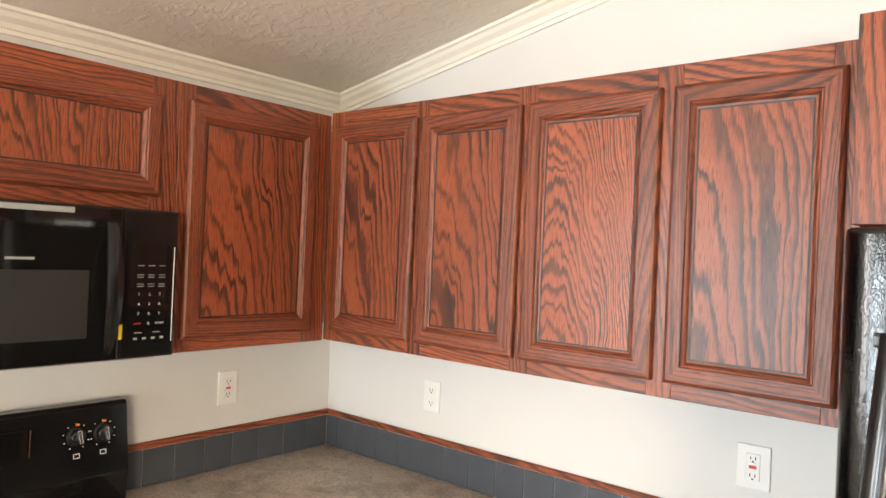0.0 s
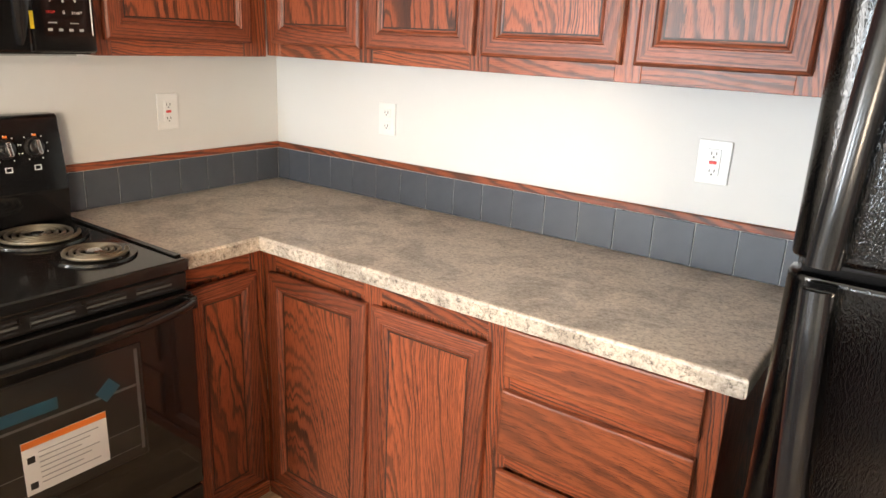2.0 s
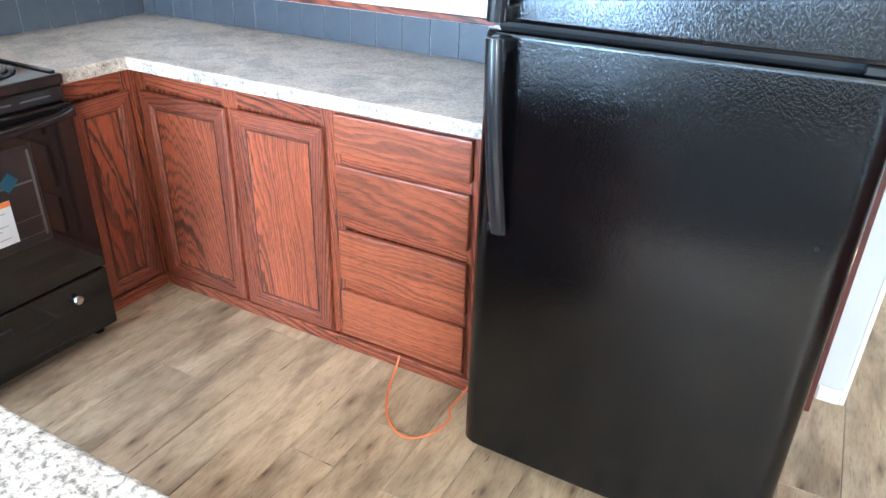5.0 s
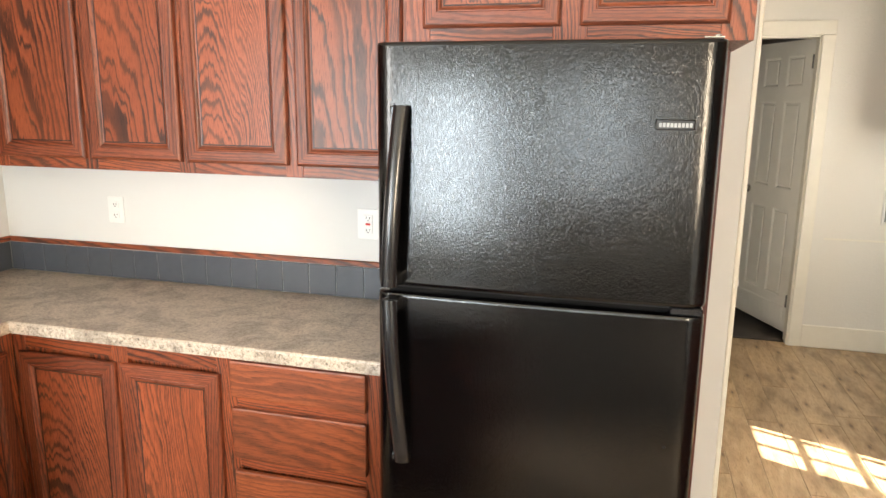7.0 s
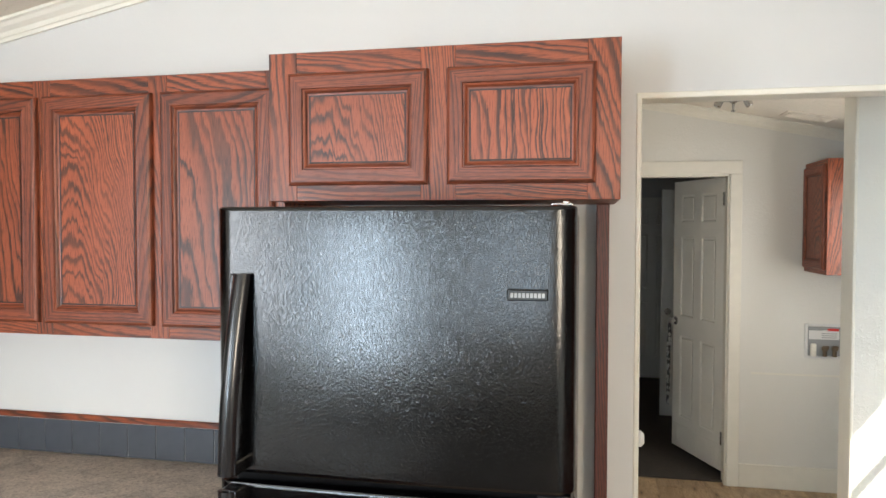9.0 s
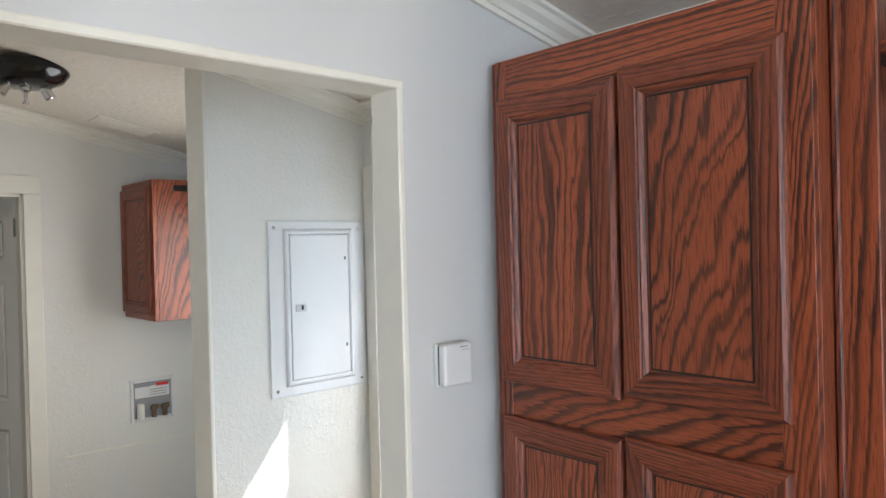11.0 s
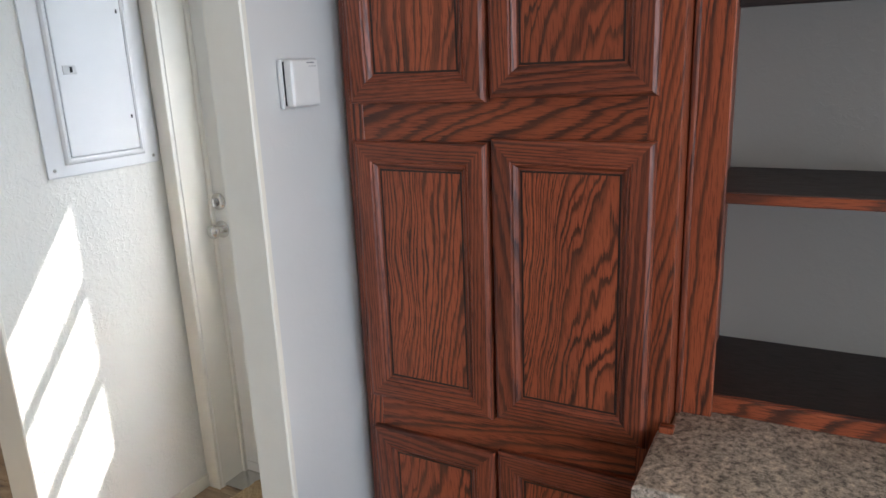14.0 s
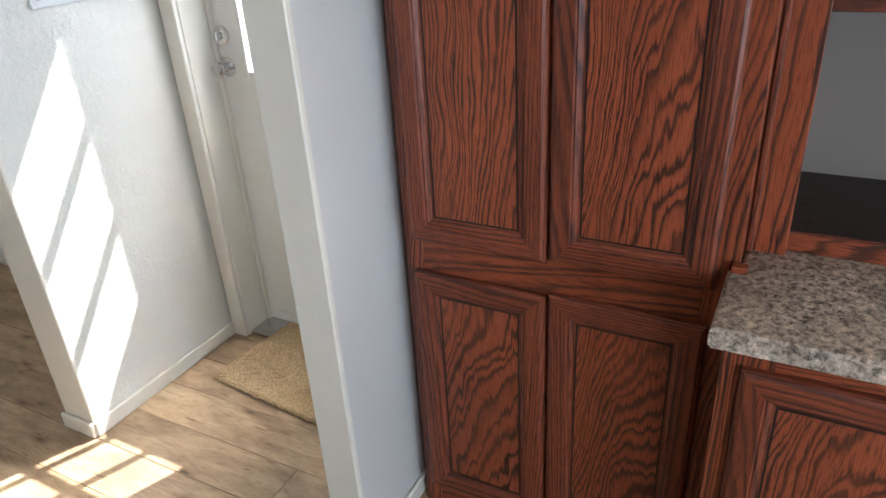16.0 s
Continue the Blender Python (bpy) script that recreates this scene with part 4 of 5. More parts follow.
# ---- range ----
def kitchen_range():
    R0, R1 = -1.615, -0.858
    t = thing("electric_range", "black electric coil range with oven door and storage drawer", "range", (0.33, (R0 + R1) / 2, 0))
    part("body", bx(fresh(), (0.03, R0 + 0.004, 0.045), (0.615, R1 - 0.004, 0.868), 0.003), M_BLACKP, t)
    top = fresh()
    bx(top, (0.02, R0, 0.866), (0.648, R1, 0.897), 0.007, 2, 3)
    ct = part("cooktop", top, M_BLACK, t, "glossy black enamel cooktop")
    part("cooktop_rim", bx(fresh(), (0.09, R0 + 0.002, 0.8965), (0.62, R0 + 0.020, 0.902), 0.002), M_BLACK, ct)
    part("cooktop_rim", bx(fresh(), (0.09, R1 - 0.020, 0.8965), (0.62, R1 - 0.002, 0.902), 0.002), M_BLACK, ct)
    for cx, cy, r in ((0.230, -1.020, 0.098), (0.470, -1.000, 0.075), (0.230, -1.440, 0.075), (0.470, -1.440, 0.098)):
        b = part("burner", lathe(fresh(), (cx, cy, 0.8972), (0, 0, 1), [(0, r + 0.024), (0.006, r + 0.022), (0.005, r + 0.010), (0.001, r * 0.5), (0.001, 0.012)], 40), M_PAN, t, "round burner with drip pan", IDENT, True)
        turns = 4.2 if r > 0.09 else 3.2
        pts = []
        n = int(turns * 36)
        for i in range(n + 1):
            a = 2 * math.pi * turns * i / n
            rr = 0.024 + (r - 0.024) * i / n
            pts.append((cx + rr * math.cos(a), cy + rr * math.sin(a), 0.9085))
        part("coil", sweep(fresh(), pts, 0.0052, 8), M_COIL, b, "tan-grey spiral heating coil", IDENT, True)
        part("coil_centre", lathe(fresh(), (cx, cy, 0.9035), (0, 0, 1), [(0, 0.020), (0.007, 0.020), (0.009, 0.016)], 20), M_CHROME, b)
        for k in range(3):
            a = 2 * math.pi * k / 3 + 0.4
            part("coil_support", bx(fresh(), (-0.002, -0.0015, 0.0), (r, 0.0015, 0.006), 0.0), M_CHROME, b, "", Matrix.Translation((cx, cy, 0.8985)) @ Matrix.Rotation(a, 4, "Z"))
    # backguard
    bm = fresh()
    pr = [(0.012, 0.8975), (0.085, 0.8975), (0.094, 0.985), (0.066, 1.186), (0.056, 1.194), (0.012, 1.194)]
    f = bm.faces.new([bm.verts.new((x, R0, z)) for x, z in pr])
    ext = bmesh.ops.extrude_face_region(bm, geom=[f])
    bmesh.ops.translate(bm, vec=(0, R1 - R0, 0), verts=[v for v in ext["geom"] if isinstance(v, bmesh.types.BMVert)])
    bmesh.ops.recalc_face_normals(bm, faces=bm.faces)
    bmesh.ops.bevel(bm, geom=list(bm.edges), offset=0.004, segments=2, profile=0.6, affect="EDGES")
    bg = part("backguard", bm, M_BLACK, t, "black sloping control panel")
    nrm = Vector((0.201, 0, 0.028)).normalized()
    for y in (-0.933, -1.008, -1.465, -1.540):
        c = Vector((0.0775, y, 1.108))
        k = part("knob", lathe(fresh(), c, nrm, [(0, 0.027), (0.004, 0.027), (0.006, 0.021), (0.020, 0.019), (0.022, 0.016)], 26), M_BLACKP, t, "black knob with a bright grip", IDENT, True)
        part("grip", bx(fresh(), (0.021, -0.006, -0.020), (0.033, 0.006, 0.020), 0.003, 2, 2), M_CHROME, k, "", Matrix.Translation(c) @ Vector((1, 0, 0)).rotation_difference(nrm).to_matrix().to_4x4() @ Matrix.Rotation(0.12, 4, "X"))
        base = Matrix.Translation(c) @ Vector((1, 0, 0)).rotation_difference(nrm).to_matrix().to_4x4()
        for j in range(9):
            a = radians(-150 + 300 * j / 8)
            part("dial_mark", bx(fresh(), (0.0, -0.0012, 0.034), (0.0008, 0.0012, 0.038), 0.0), M_PRINT, k, "", base @ Matrix.Rotation(a, 4, "X"))
        part("dial_mark", bx(fresh(), (0.0, -0.001, 0.030), (0.001, 0.010, 0.036), 0.0), M_ORANGE, k, "orange dial mark", base)
        for z0, z1, y0, y1 in ((-0.062, -0.060, -0.009, 0.009), (-0.050, -0.048, -0.009, 0.009), (-0.062, -0.048, -0.009, -0.007), (-0.062, -0.048, 0.007, 0.009)):
            part("burner_symbol", bx(fresh(), (0.0, y0, z0), (0.0008, y1, z1), 0.0), M_PRINT, k, "", base)
    part("display", bx(fresh(), (0.076, -1.36, 1.070), (0.082, -1.135, 1.150), 0.003), M_GLASSB, bg, "dark clock display", Matrix.Identity(4))
    part("display_edge", bx(fresh(), (0.0815, -1.133, 1.072), (0.083, -1.130, 1.148), 0.0), M_CHROME, bg)
    # oven door, vent, handle
    part("vent_panel", bx(fresh(), (0.615, R0 + 0.004, 0.818), (0.640, R1 - 0.004, 0.864), 0.004), M_BLACKP, t)
    for k in range(6):
        y = -0.905 - k * 0.118
        for z in (0.829, 0.840, 0.851):
            part("vent_slot", bx(fresh(), (0.6395, y - 0.092, z - 0.003), (0.6412, y, z + 0.002), 0.0), M_RACK if z == 0.840 else M_DARKGAP, t)
    d = part("oven_door", bx(fresh(), (0.616, R0 + 0.003, 0.268), (0.660, R1 - 0.003, 0.815), 0.007, 2, 3), M_GLASSB, t, "glossy black glass oven door")
    part("oven_window", bx(fresh(), (0.6592, -1.462, 0.436), (0.6608, -1.015, 0.726), 0.0), M_OVENW, d, "dark oven window")
    for za, zb, ya, yb in ((0.432, 0.436, -1.466, -1.011), (0.726, 0.730, -1.466, -1.011), (0.432, 0.730, -1.466, -1.462), (0.432, 0.730, -1.015, -1.011)):
        part("window_edge", bx(fresh(), (0.6592, ya, za), (0.6614, yb, zb), 0.0), M_BLACKP, d)
    for z, h in ((0.462, 0.002), (0.515, 0.002), (0.622, 0.006)):
        part("oven_rack", bx(fresh(), (0.6606, -1.455, z), (0.6613, -1.031, z + h), 0.0), M_RACK, d, "faint rack line behind the glass")
    part("oven_liner", bx(fresh(), (0.6606, -1.029, 0.452), (0.6612, -1.021, 0.716), 0.0), M_RACK, d, "grey edge of the oven cavity behind the glass")
    part("blue_tape", bx(fresh(), (0.6606, -1.455, 0.640), (0.6616, -1.210, 0.668), 0.0), M_TEAL, d, "strip of blue protective tape")
    part("blue_tape", bx(fresh(), (0.6606, -1.120, 0.618), (0.6616, -1.075, 0.655), 0.0), M_TEAL, d, "strip of blue protective tape", Matrix.Translation((0, -1.1, 0.636)) @ Matrix.Rotation(0.7, 4, "X") @ Matrix.Translation((0, 1.1, -0.636)))
    pts = []
    for i in range(25):
        s = i / 24
        pts.append((0.672 + 0.036 * min(1.0, 4.5 * min(s, 1 - s)) ** 0.6, R0 + 0.018 + (R1 - R0 - 0.036) * s, 0.793 - 0.006 * math.sin(math.pi * s)))
    part("door_handle", sweep(fresh(), pts, 0.0145, 12), M_BLACK, d, "glossy black bar handle", IDENT, True)
    for y in (R0 + 0.020, R1 - 0.020):
        part("handle_end", bx(fresh(), (0.655, y - 0.014, 0.776), (0.684, y + 0.014, 0.810), 0.006, 2, 2), M_BLACK, d)
    st = part("energy_label", bx(fresh(), (0.6614, -1.295, 0.462), (0.6622, -1.110, 0.590), 0.0), M_PRINT, d, "white instruction sticker with an orange band")
    part("label_band", bx(fresh(), (0.6621, -1.2945, 0.574), (0.6626, -1.1105, 0.5895), 0.0), M_ORANGE, st, "orange band")
    for i in range(7):
        part("print_line", bx(fresh(), (0.6621, -1.262, 0.556 - i * 0.0125), (0.6625, -1.130 - 0.02 * (i % 3), 0.5585 - i * 0.0125), 0.0), M_GREYP, st)
    for z in (0.545, 0.482):
        part("symbol", bx(fresh(), (0.6621, -1.286, z - 0.008), (0.6626, -1.270, z + 0.008), 0.0), M_BLACKP, st, "small black symbol")
    dr = part("storage_drawer", bx(fresh(), (0.610, R0 + 0.004, 0.045), (0.656, R1 - 0.004, 0.258), 0.007, 2, 3), M_BLACK, t, "glossy black storage drawer")
    part("drawer_lip", bx(fresh(), (0.650, -1.50, 0.185), (0.664, -1.20, 0.212), 0.005), M_BLACK, dr)
    part("knob", lathe(fresh(), (0.655, -0.989, 0.199), (1, 0, 0), [(0, 0.0), (0, 0.010), (0.006, 0.008), (0.010, 0.013), (0.016, 0.0155), (0.020, 0.0135), (0.022, 0.007), (0.0225, 0.0)], 24), M_CHROME, dr, "small round chrome knob")
    for x in (0.07, 0.59):
        for y in (R0 + 0.04, R1 - 0.04):
            part("foot", lathe(fresh(), (x, y, 0.0), (0, 0, 1), [(0, 0.018), (0.012, 0.018), (0.014, 0.009), (0.046, 0.009)], 14), M_BLACKP, t)


kitchen_range()


# ---- microwave ----
def microwave():
    Y0, Y1, X = -1.650, -0.893, 0.385
    t = thing("microwave", "black over-the-range microwave with a curved handle", "microwave", (0.19, (Y0 + Y1) / 2, 1.367))
    part("body", bx(fresh(), (0.004, Y0, 1.367), (X - 0.03, Y1, 1.7605), 0.003), M_BLACKP, t)
    d = part("door", bx(fresh(), (X - 0.031, Y0 + 0.002, 1.372), (X, -1.045, 1.7585), 0.005, 2, 2), M_GLASSB, t, "black glass door")
    part("window", bx(fresh(), (X - 0.0006, -1.545, 1.432), (X + 0.0008, -1.125, 1.600), 0.0), M_WINDOWB, d, "grey screened window")
    part("maker_mark", bx(fresh(), (X - 0.0004, -1.312, 1.6235), (X + 0.0006, -1.250, 1.6295), 0.0), M_GREYP, d, "pale illegible lettering bar")
    c = part("control_panel", bx(fresh(), (X - 0.031, -1.0435, 1.372), (X, Y1 - 0.002, 1.7585), 0.005, 2, 2), M_BLACK, t, "black control panel")
    part("keypad", bx(fresh(), (X - 0.0005, -1.034, 1.410), (X + 0.001, -0.905, 1.668), 0.0), M_GLASSB, c, "dark keypad film")
    part("keypad_edge", bx(fresh(), (X - 0.0003, -0.9055, 1.412), (X + 0.0016, -0.903, 1.664), 0.0), M_PRINT, c, "pale peeling film edge")
    xs = X + 0.0011
    for r, row in enumerate(("123", "456", "789")):
        for k, ch in enumerate(row):
            letters(ch, 0.0105, on_east(xs, -0.997 + 0.028 * k, 1.538 - 0.0255 * r), M_PRINT, c, "digit")
    letters("0", 0.0105, on_east(xs, -0.969, 1.4615), M_PRINT, c, "digit")
    letters("START", 0.0085, on_east(xs, -0.938, 1.4615), M_PRINT, c, "word")
    letters("STOP", 0.0085, on_east(xs, -0.999, 1.4615), M_RED, c, "word")
    for r in range(3):
        for k in range(3):
            for j in range(2 if r else 1):
                part("print_line", bx(fresh(), (X + 0.0009, -1.004 + 0.029 * k, 1.612 - 0.024 * r - 0.006 * j), (X + 0.0014, -0.986 + 0.029 * k, 1.6138 - 0.024 * r - 0.006 * j), 0.0), M_GREYP, c)
    for k in range(2):
        part("print_line", bx(fresh(), (X + 0.0009, -1.006 + 0.05 * k, 1.437), (X + 0.0014, -0.986 + 0.05 * k, 1.4395), 0.0), M_GREYP, c)
    for k in range(4):
        part("print_line", bx(fresh(), (X + 0.0009, -1.008 + 0.024 * k, 1.420), (X + 0.0014, -0.998 + 0.024 * k, 1.426), 0.0), M_GREYP, c)
    bm = fresh()
    rows = []
    for i in range(25):
        s = i / 24
        k = math.sin(math.pi * s) ** 0.75
        z = 1.388 + 0.332 * s
        xo = X + 0.003 + 0.046 * k
        hw = 0.008 + 0.009 * k + 0.004 * s
        yc = -1.072 - 0.006 * k
        rows.append([bm.verts.new(p) for p in ((xo - 0.012, yc - hw, z), (xo - 0.003, yc - hw, z), (xo, yc - hw * 0.6, z), (xo + 0.0015, yc, z), (xo, yc + hw * 0.6, z), (xo - 0.003, yc + hw, z), (xo - 0.012, yc + hw, z))])
    for ra, rb in zip(rows, rows[1:]):
        for i in range(7):
            bm.faces.new((ra[i], ra[(i + 1) % 7], rb[(i + 1) % 7], rb[i]))
    bm.faces.new(rows[0])
    bm.faces.new(rows[-1])
    bmesh.ops.recalc_face_normals(bm, faces=bm.faces)
    part("handle", bm, M_HANDLE, d, "glossy black bowed handle", IDENT, True)
    part("yellow_tag", bx(fresh(), (X + 0.004, -1.048, 1.424), (X + 0.0055, -1.040, 1.462), 0.0), M_YELLOW, c, "small yellow tag")
    part("top_vent", bx(fresh(), (X - 0.001, -1.42, 1.738), (X + 0.0015, -1.165, 1.752), 0.001), M_GREYP, t, "grey vent strip")
    part("underside", bx(fresh(), (0.03, Y0 + 0.03, 1.362), (X - 0.05, Y1 - 0.03, 1.3668), 0.0), M_GREYP, t)


microwave()

# ---- pantry and hutch ----
PX = 4.026
MP = place("W", PX)
t = thing("pantry_cabinet", "tall dark red-stained oak pantry with three pairs of framed doors", "cabinet", (4.23, -0.38, 0))
part("body", bx(fresh(), (-0.709, -0.420, 0.0), (-0.031, -0.0195, 2.158), 0.001, 2), M_OAKR, t, "", MP)
part("scribe_strip", bx(fresh(), (-0.044, -0.019, 0.0), (-0.030, -0.006, 2.158), 0.001, 2), M_OAKF, t, "dark scribe strip along the wall", MP)
part("filler", bx(fresh(), (-0.030, -0.420, 0.0), (-0.001, -0.085, 2.158), 0.0, 2), M_OAKF, t, "dark filler between pantry and wall", MP)
face_frame(t, MP, 0, 0, 0.0, 2.158, [(-0.709, -0.655), (-0.076, -0.0445)], [(-0.655, -0.076, 2.05, 2.158), (-0.655, -0.076, 1.37, 1.47), (-0.655, -0.076, 0.70, 0.83), (-0.655, -0.076, 0.0, 0.11)])
part("centre_stile", bx(fresh(), (-0.375, -0.019, 0.11), (-0.352, -0.001, 2.05), 0.001, 2), M_OAKR, t, "", MP)
for za, zb in ((1.453, 2.068), (0.799, 1.378), (0.085, 0.721)):
    cabinet_door(t, MP, -0.361, -0.058, za, zb)
    cabinet_door(t, MP, -0.673, -0.369, za + 0.008, zb + 0.008)

t = thing("hutch", "open red-stained oak shelf unit with dark shelves above the sideboard", "shelf unit", (4.28, -1.3, 0.852))
HX = 4.100
part("side_panel", bx(fresh(), (HX + 0.0205, -0.7465, 0.853), (WX - 0.004, -0.7105, 2.20), 0.001, 2), M_OAKR, t)
part("side_panel", bx(fresh(), (HX, -1.930, 0.853), (WX - 0.004, -1.880, 2.20), 0.002, 2), M_OAKR, t)
part("face_stile", bx(fresh(), (HX, -0.776, 0.853), (HX + 0.020, -0.7105, 2.20), 0.002, 2), M_OAKR, t)
part("edge_strip", bx(fresh(), (HX - 0.008, -0.722, 0.853), (HX - 0.0005, -0.7105, 2.20), 0.003, 2), M_OAKF, t)
# thin sheet over the wall, coloured dark for the shade between shelves
part("back_panel", bx(fresh(), (WX - 0.0035, -1.880, 0.86), (WX - 0.001, -0.7465, 2.20), 0.0), M_HUTCH_SHADE, t, "wall behind the shelves, its shade put into the grey")
for z, x in ((0.8705, HX + 0.028), (1.266, HX + 0.028), (1.648, HX + 0.028), (2.040, HX + 0.028)):
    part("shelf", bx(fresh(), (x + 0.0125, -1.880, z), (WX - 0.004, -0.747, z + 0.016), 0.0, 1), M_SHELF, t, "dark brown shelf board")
    part("shelf_edge", bx(fresh(), (x - 0.006, -1.880, z - 0.001 if z > 0.9 else 0.853), (x + 0.012, -0.747, z + 0.0175), 0.002, 1), M_OAKR, t)
    if z > 0.9:
        part("shelf_cleat", bx(fresh(), (WX - 0.030, -1.880, z - 0.036), (WX - 0.004, -0.747, z - 0.0005), 0.001, 1), M_SHELF, t, "dark strip at the back under the shelf")
worktop("sideboard_counter", [(3.822, -2.00), (3.822, -0.692), (4.020, -0.692), (4.020, -0.7105), (WX - 0.003, -0.7105), (WX - 0.003, -2.00)], 0.852, "speckled granite-look laminate top of the sideboard", 0.036, fronts=[((3.822, -1.994), (3.822, -0.698))], material=M_LAMC)
MS = place("W", 3.846)
t = thing("sideboard_cabinet", "red-stained oak base cabinet with framed doors under the sideboard top", "cabinet", (4.14, -1.36, 0), "base cabinets")
part("body", bx(fresh(), (-1.98, -0.59, 0.0), (-0.713, -0.0195, 0.815), 0.001, 2), M_OAKR, t, "", MS)
face_frame(t, MS, 0, 0, 0.0, 0.815, [(-0.79, -0.713), (-1.39, -1.33), (-1.98, -1.93)], [(-1.33, -0.79, 0.765, 0.815), (-1.33, -0.79, 0.0, 0.11), (-1.93, -1.39, 0.765, 0.815), (-1.93, -1.39, 0.0, 0.11)])
for a, b in ((-1.040, -0.745), (-1.345, -1.053), (-1.66, -1.38), (-1.95, -1.672)):
    cabinet_door(t, MS, a, b, 0.085, 0.782)
board("trim_corner_block", (4.003, -0.724, 0.853), (4.0245, -0.698, 0.866), M_OAKR, "small red-stained wood block on the sideboard", "trim", 0.002)

# ---- low counter in the middle of the room ----
t = thing("island", "low island with a speckled granite-look laminate top on an oak cabinet", "island", (1.53, -2.05, 0))
worktop("island_counter", [(1.00, -2.36), (2.095, -2.36), (2.095, -1.762), (1.00, -1.762)], 0.800, "", 0.042, t, material=M_LAMC)
MI = place("N", -1.805)
part("body", bx(fresh(), (1.04, -0.54, 0.0), (2.02, -0.0195, 0.757), 0.001, 2), M_OAKR, t, "", MI)
face_frame(t, MI, 0, 0, 0.0, 0.757, [(1.04, 1.09), (1.505, 1.555), (1.97, 2.02)], [(1.09, 1.505, 0.70, 0.757), (1.555, 1.97, 0.70, 0.757), (1.09, 1.505, 0.0, 0.09), (1.555, 1.97, 0.0, 0.09)])
for a, b in ((1.07, 1.515), (1.545, 1.99)):
    cabinet_door(t, MI, a, b, 0.07, 0.71)

# ---- entry ----
def entry_door():
    t = thing("door_1", "white entry door with nine small panes, deadbolt and glass knob", "door", (4.59, 0.555, 0), kind="structure")
    x0, x1 = 4.571, 4.611
    wy0, wy1, wz0, wz1 = 0.360, 0.840, 0.975, 1.860
    for a, b in (((x0, DY0 + 0.004, 0.012), (x1, wy0 - 0.03, DZ - 0.004)), ((x0, wy1 + 0.03, 0.012), (x1, DY1 - 0.004, DZ - 0.004)),
                 ((x0, wy0 - 0.03, 0.012), (x1, wy1 + 0.03, wz0 - 0.03)), ((x0, wy0 - 0.03, wz1 + 0.03), (x1, wy1 + 0.03, DZ - 0.004))):
        part("door_slab", bx(fresh(), a, b, 0.0), M_WHITE, t)
    for a, b in (((x0 - 0.008, wy0 - 0.032, wz0 - 0.032), (x1 + 0.006, wy0, wz1 + 0.032)), ((x0 - 0.008, wy1, wz0 - 0.032), (x1 + 0.006, wy1 + 0.032, wz1 + 0.032)),
                 ((x0 - 0.008, wy0, wz0 - 0.032), (x1 + 0.006, wy1, wz0)), ((x0 - 0.008, wy0, wz1), (x1 + 0.006, wy1, wz1 + 0.032))):
        part("lite_frame", bx(fresh(), a, b, 0.003), M_WHITE, t)
    for k in (1, 2):
        y = wy0 + (wy1 - wy0) * k / 3
        part("muntin", bx(fresh(), (x0, y - 0.010, wz0), (x1 - 0.012, y + 0.010, wz1), 0.002), M_WHITE, t)
        z = wz0 + (wz1 - wz0) * k / 3
        part("muntin", bx(fresh(), (x0 + 0.001, wy0, z - 0.012), (x1 - 0.013, wy1, z + 0.012), 0.002), M_WHITE, t)
    p = part("pane", bx(fresh(), (x0 + 0.018, wy0, wz0), (x0 + 0.022, wy1, wz1), 0.0), M_CLEAR, t)
    p.visible_shadow = False
    part("threshold", bx(fresh(), (WX + 0.01, DY0, 0.0), (4.66, DY1, 0.012), 0.003), M_CHROME, t, "metal threshold")
    part("kick_sweep", bx(fresh(), (x0 - 0.004, DY0 + 0.006, 0.014), (x0 + 0.001, DY1 - 0.006, 0.055), 0.002), M_WHITE, t)
    ky = 0.930
    part("deadbolt", lathe(fresh(), (x0, ky, 1.085), (-1, 0, 0), [(0, 0.030), (0.008, 0.030), (0.012, 0.024), (0.014, 0.016)], 28), M_CHROME, t, "brushed nickel deadbolt", IDENT, True)
    part("thumb_turn", bx(fresh(), (x0 - 0.034, ky - 0.005, 1.070), (x0 - 0.012, ky + 0.005, 1.100), 0.004, 2, 2), M_CHROME, t)
    kn = part("door_knob", lathe(fresh(), (x0, ky, 0.985), (-1, 0, 0), [(0, 0.031), (0.005, 0.031), (0.010, 0.014), (0.024, 0.011), (0.030, 0.017), (0.040, 0.025), (0.052, 0.024), (0.060, 0.015), (0.062, 0.006)], 28), M_CHROME, t, "polished metal door knob", IDENT, True)
    for z in (0.25, 1.0, 1.8):
        part("hinge", bx(fresh(), (x0 - 0.006, DY0 - 0.004, z - 0.045), (x0 + 0.002, DY0 + 0.020, z + 0.045), 0.002), M_CHROME, t)


entry_door()
for nm, a, b in (("trim_entry_side", (WX - 0.016, DY1, 0), (WX, DY1 + 0.060, DZ + 0.06)), ("trim_entry_side_b", (WX - 0.016, DY0 - 0.05, 0), (WX, DY0, DZ + 0.06)), ("trim_entry_head", (WX - 0.0155, DY0, DZ), (WX, DY1, DZ + 0.06)),
                 ("trim_entry_jamb", (WX, DY1 - 0.003, 0), (WX + 0.15, DY1 + 0.001, DZ)), ("trim_entry_stop", (4.553, DY1 - 0.016, 0.012), (4.5705, DY1 - 0.003, DZ))):
    board(nm, a, b, M_TRIM, "ivory painted entry door trim", "trim", 0.002)


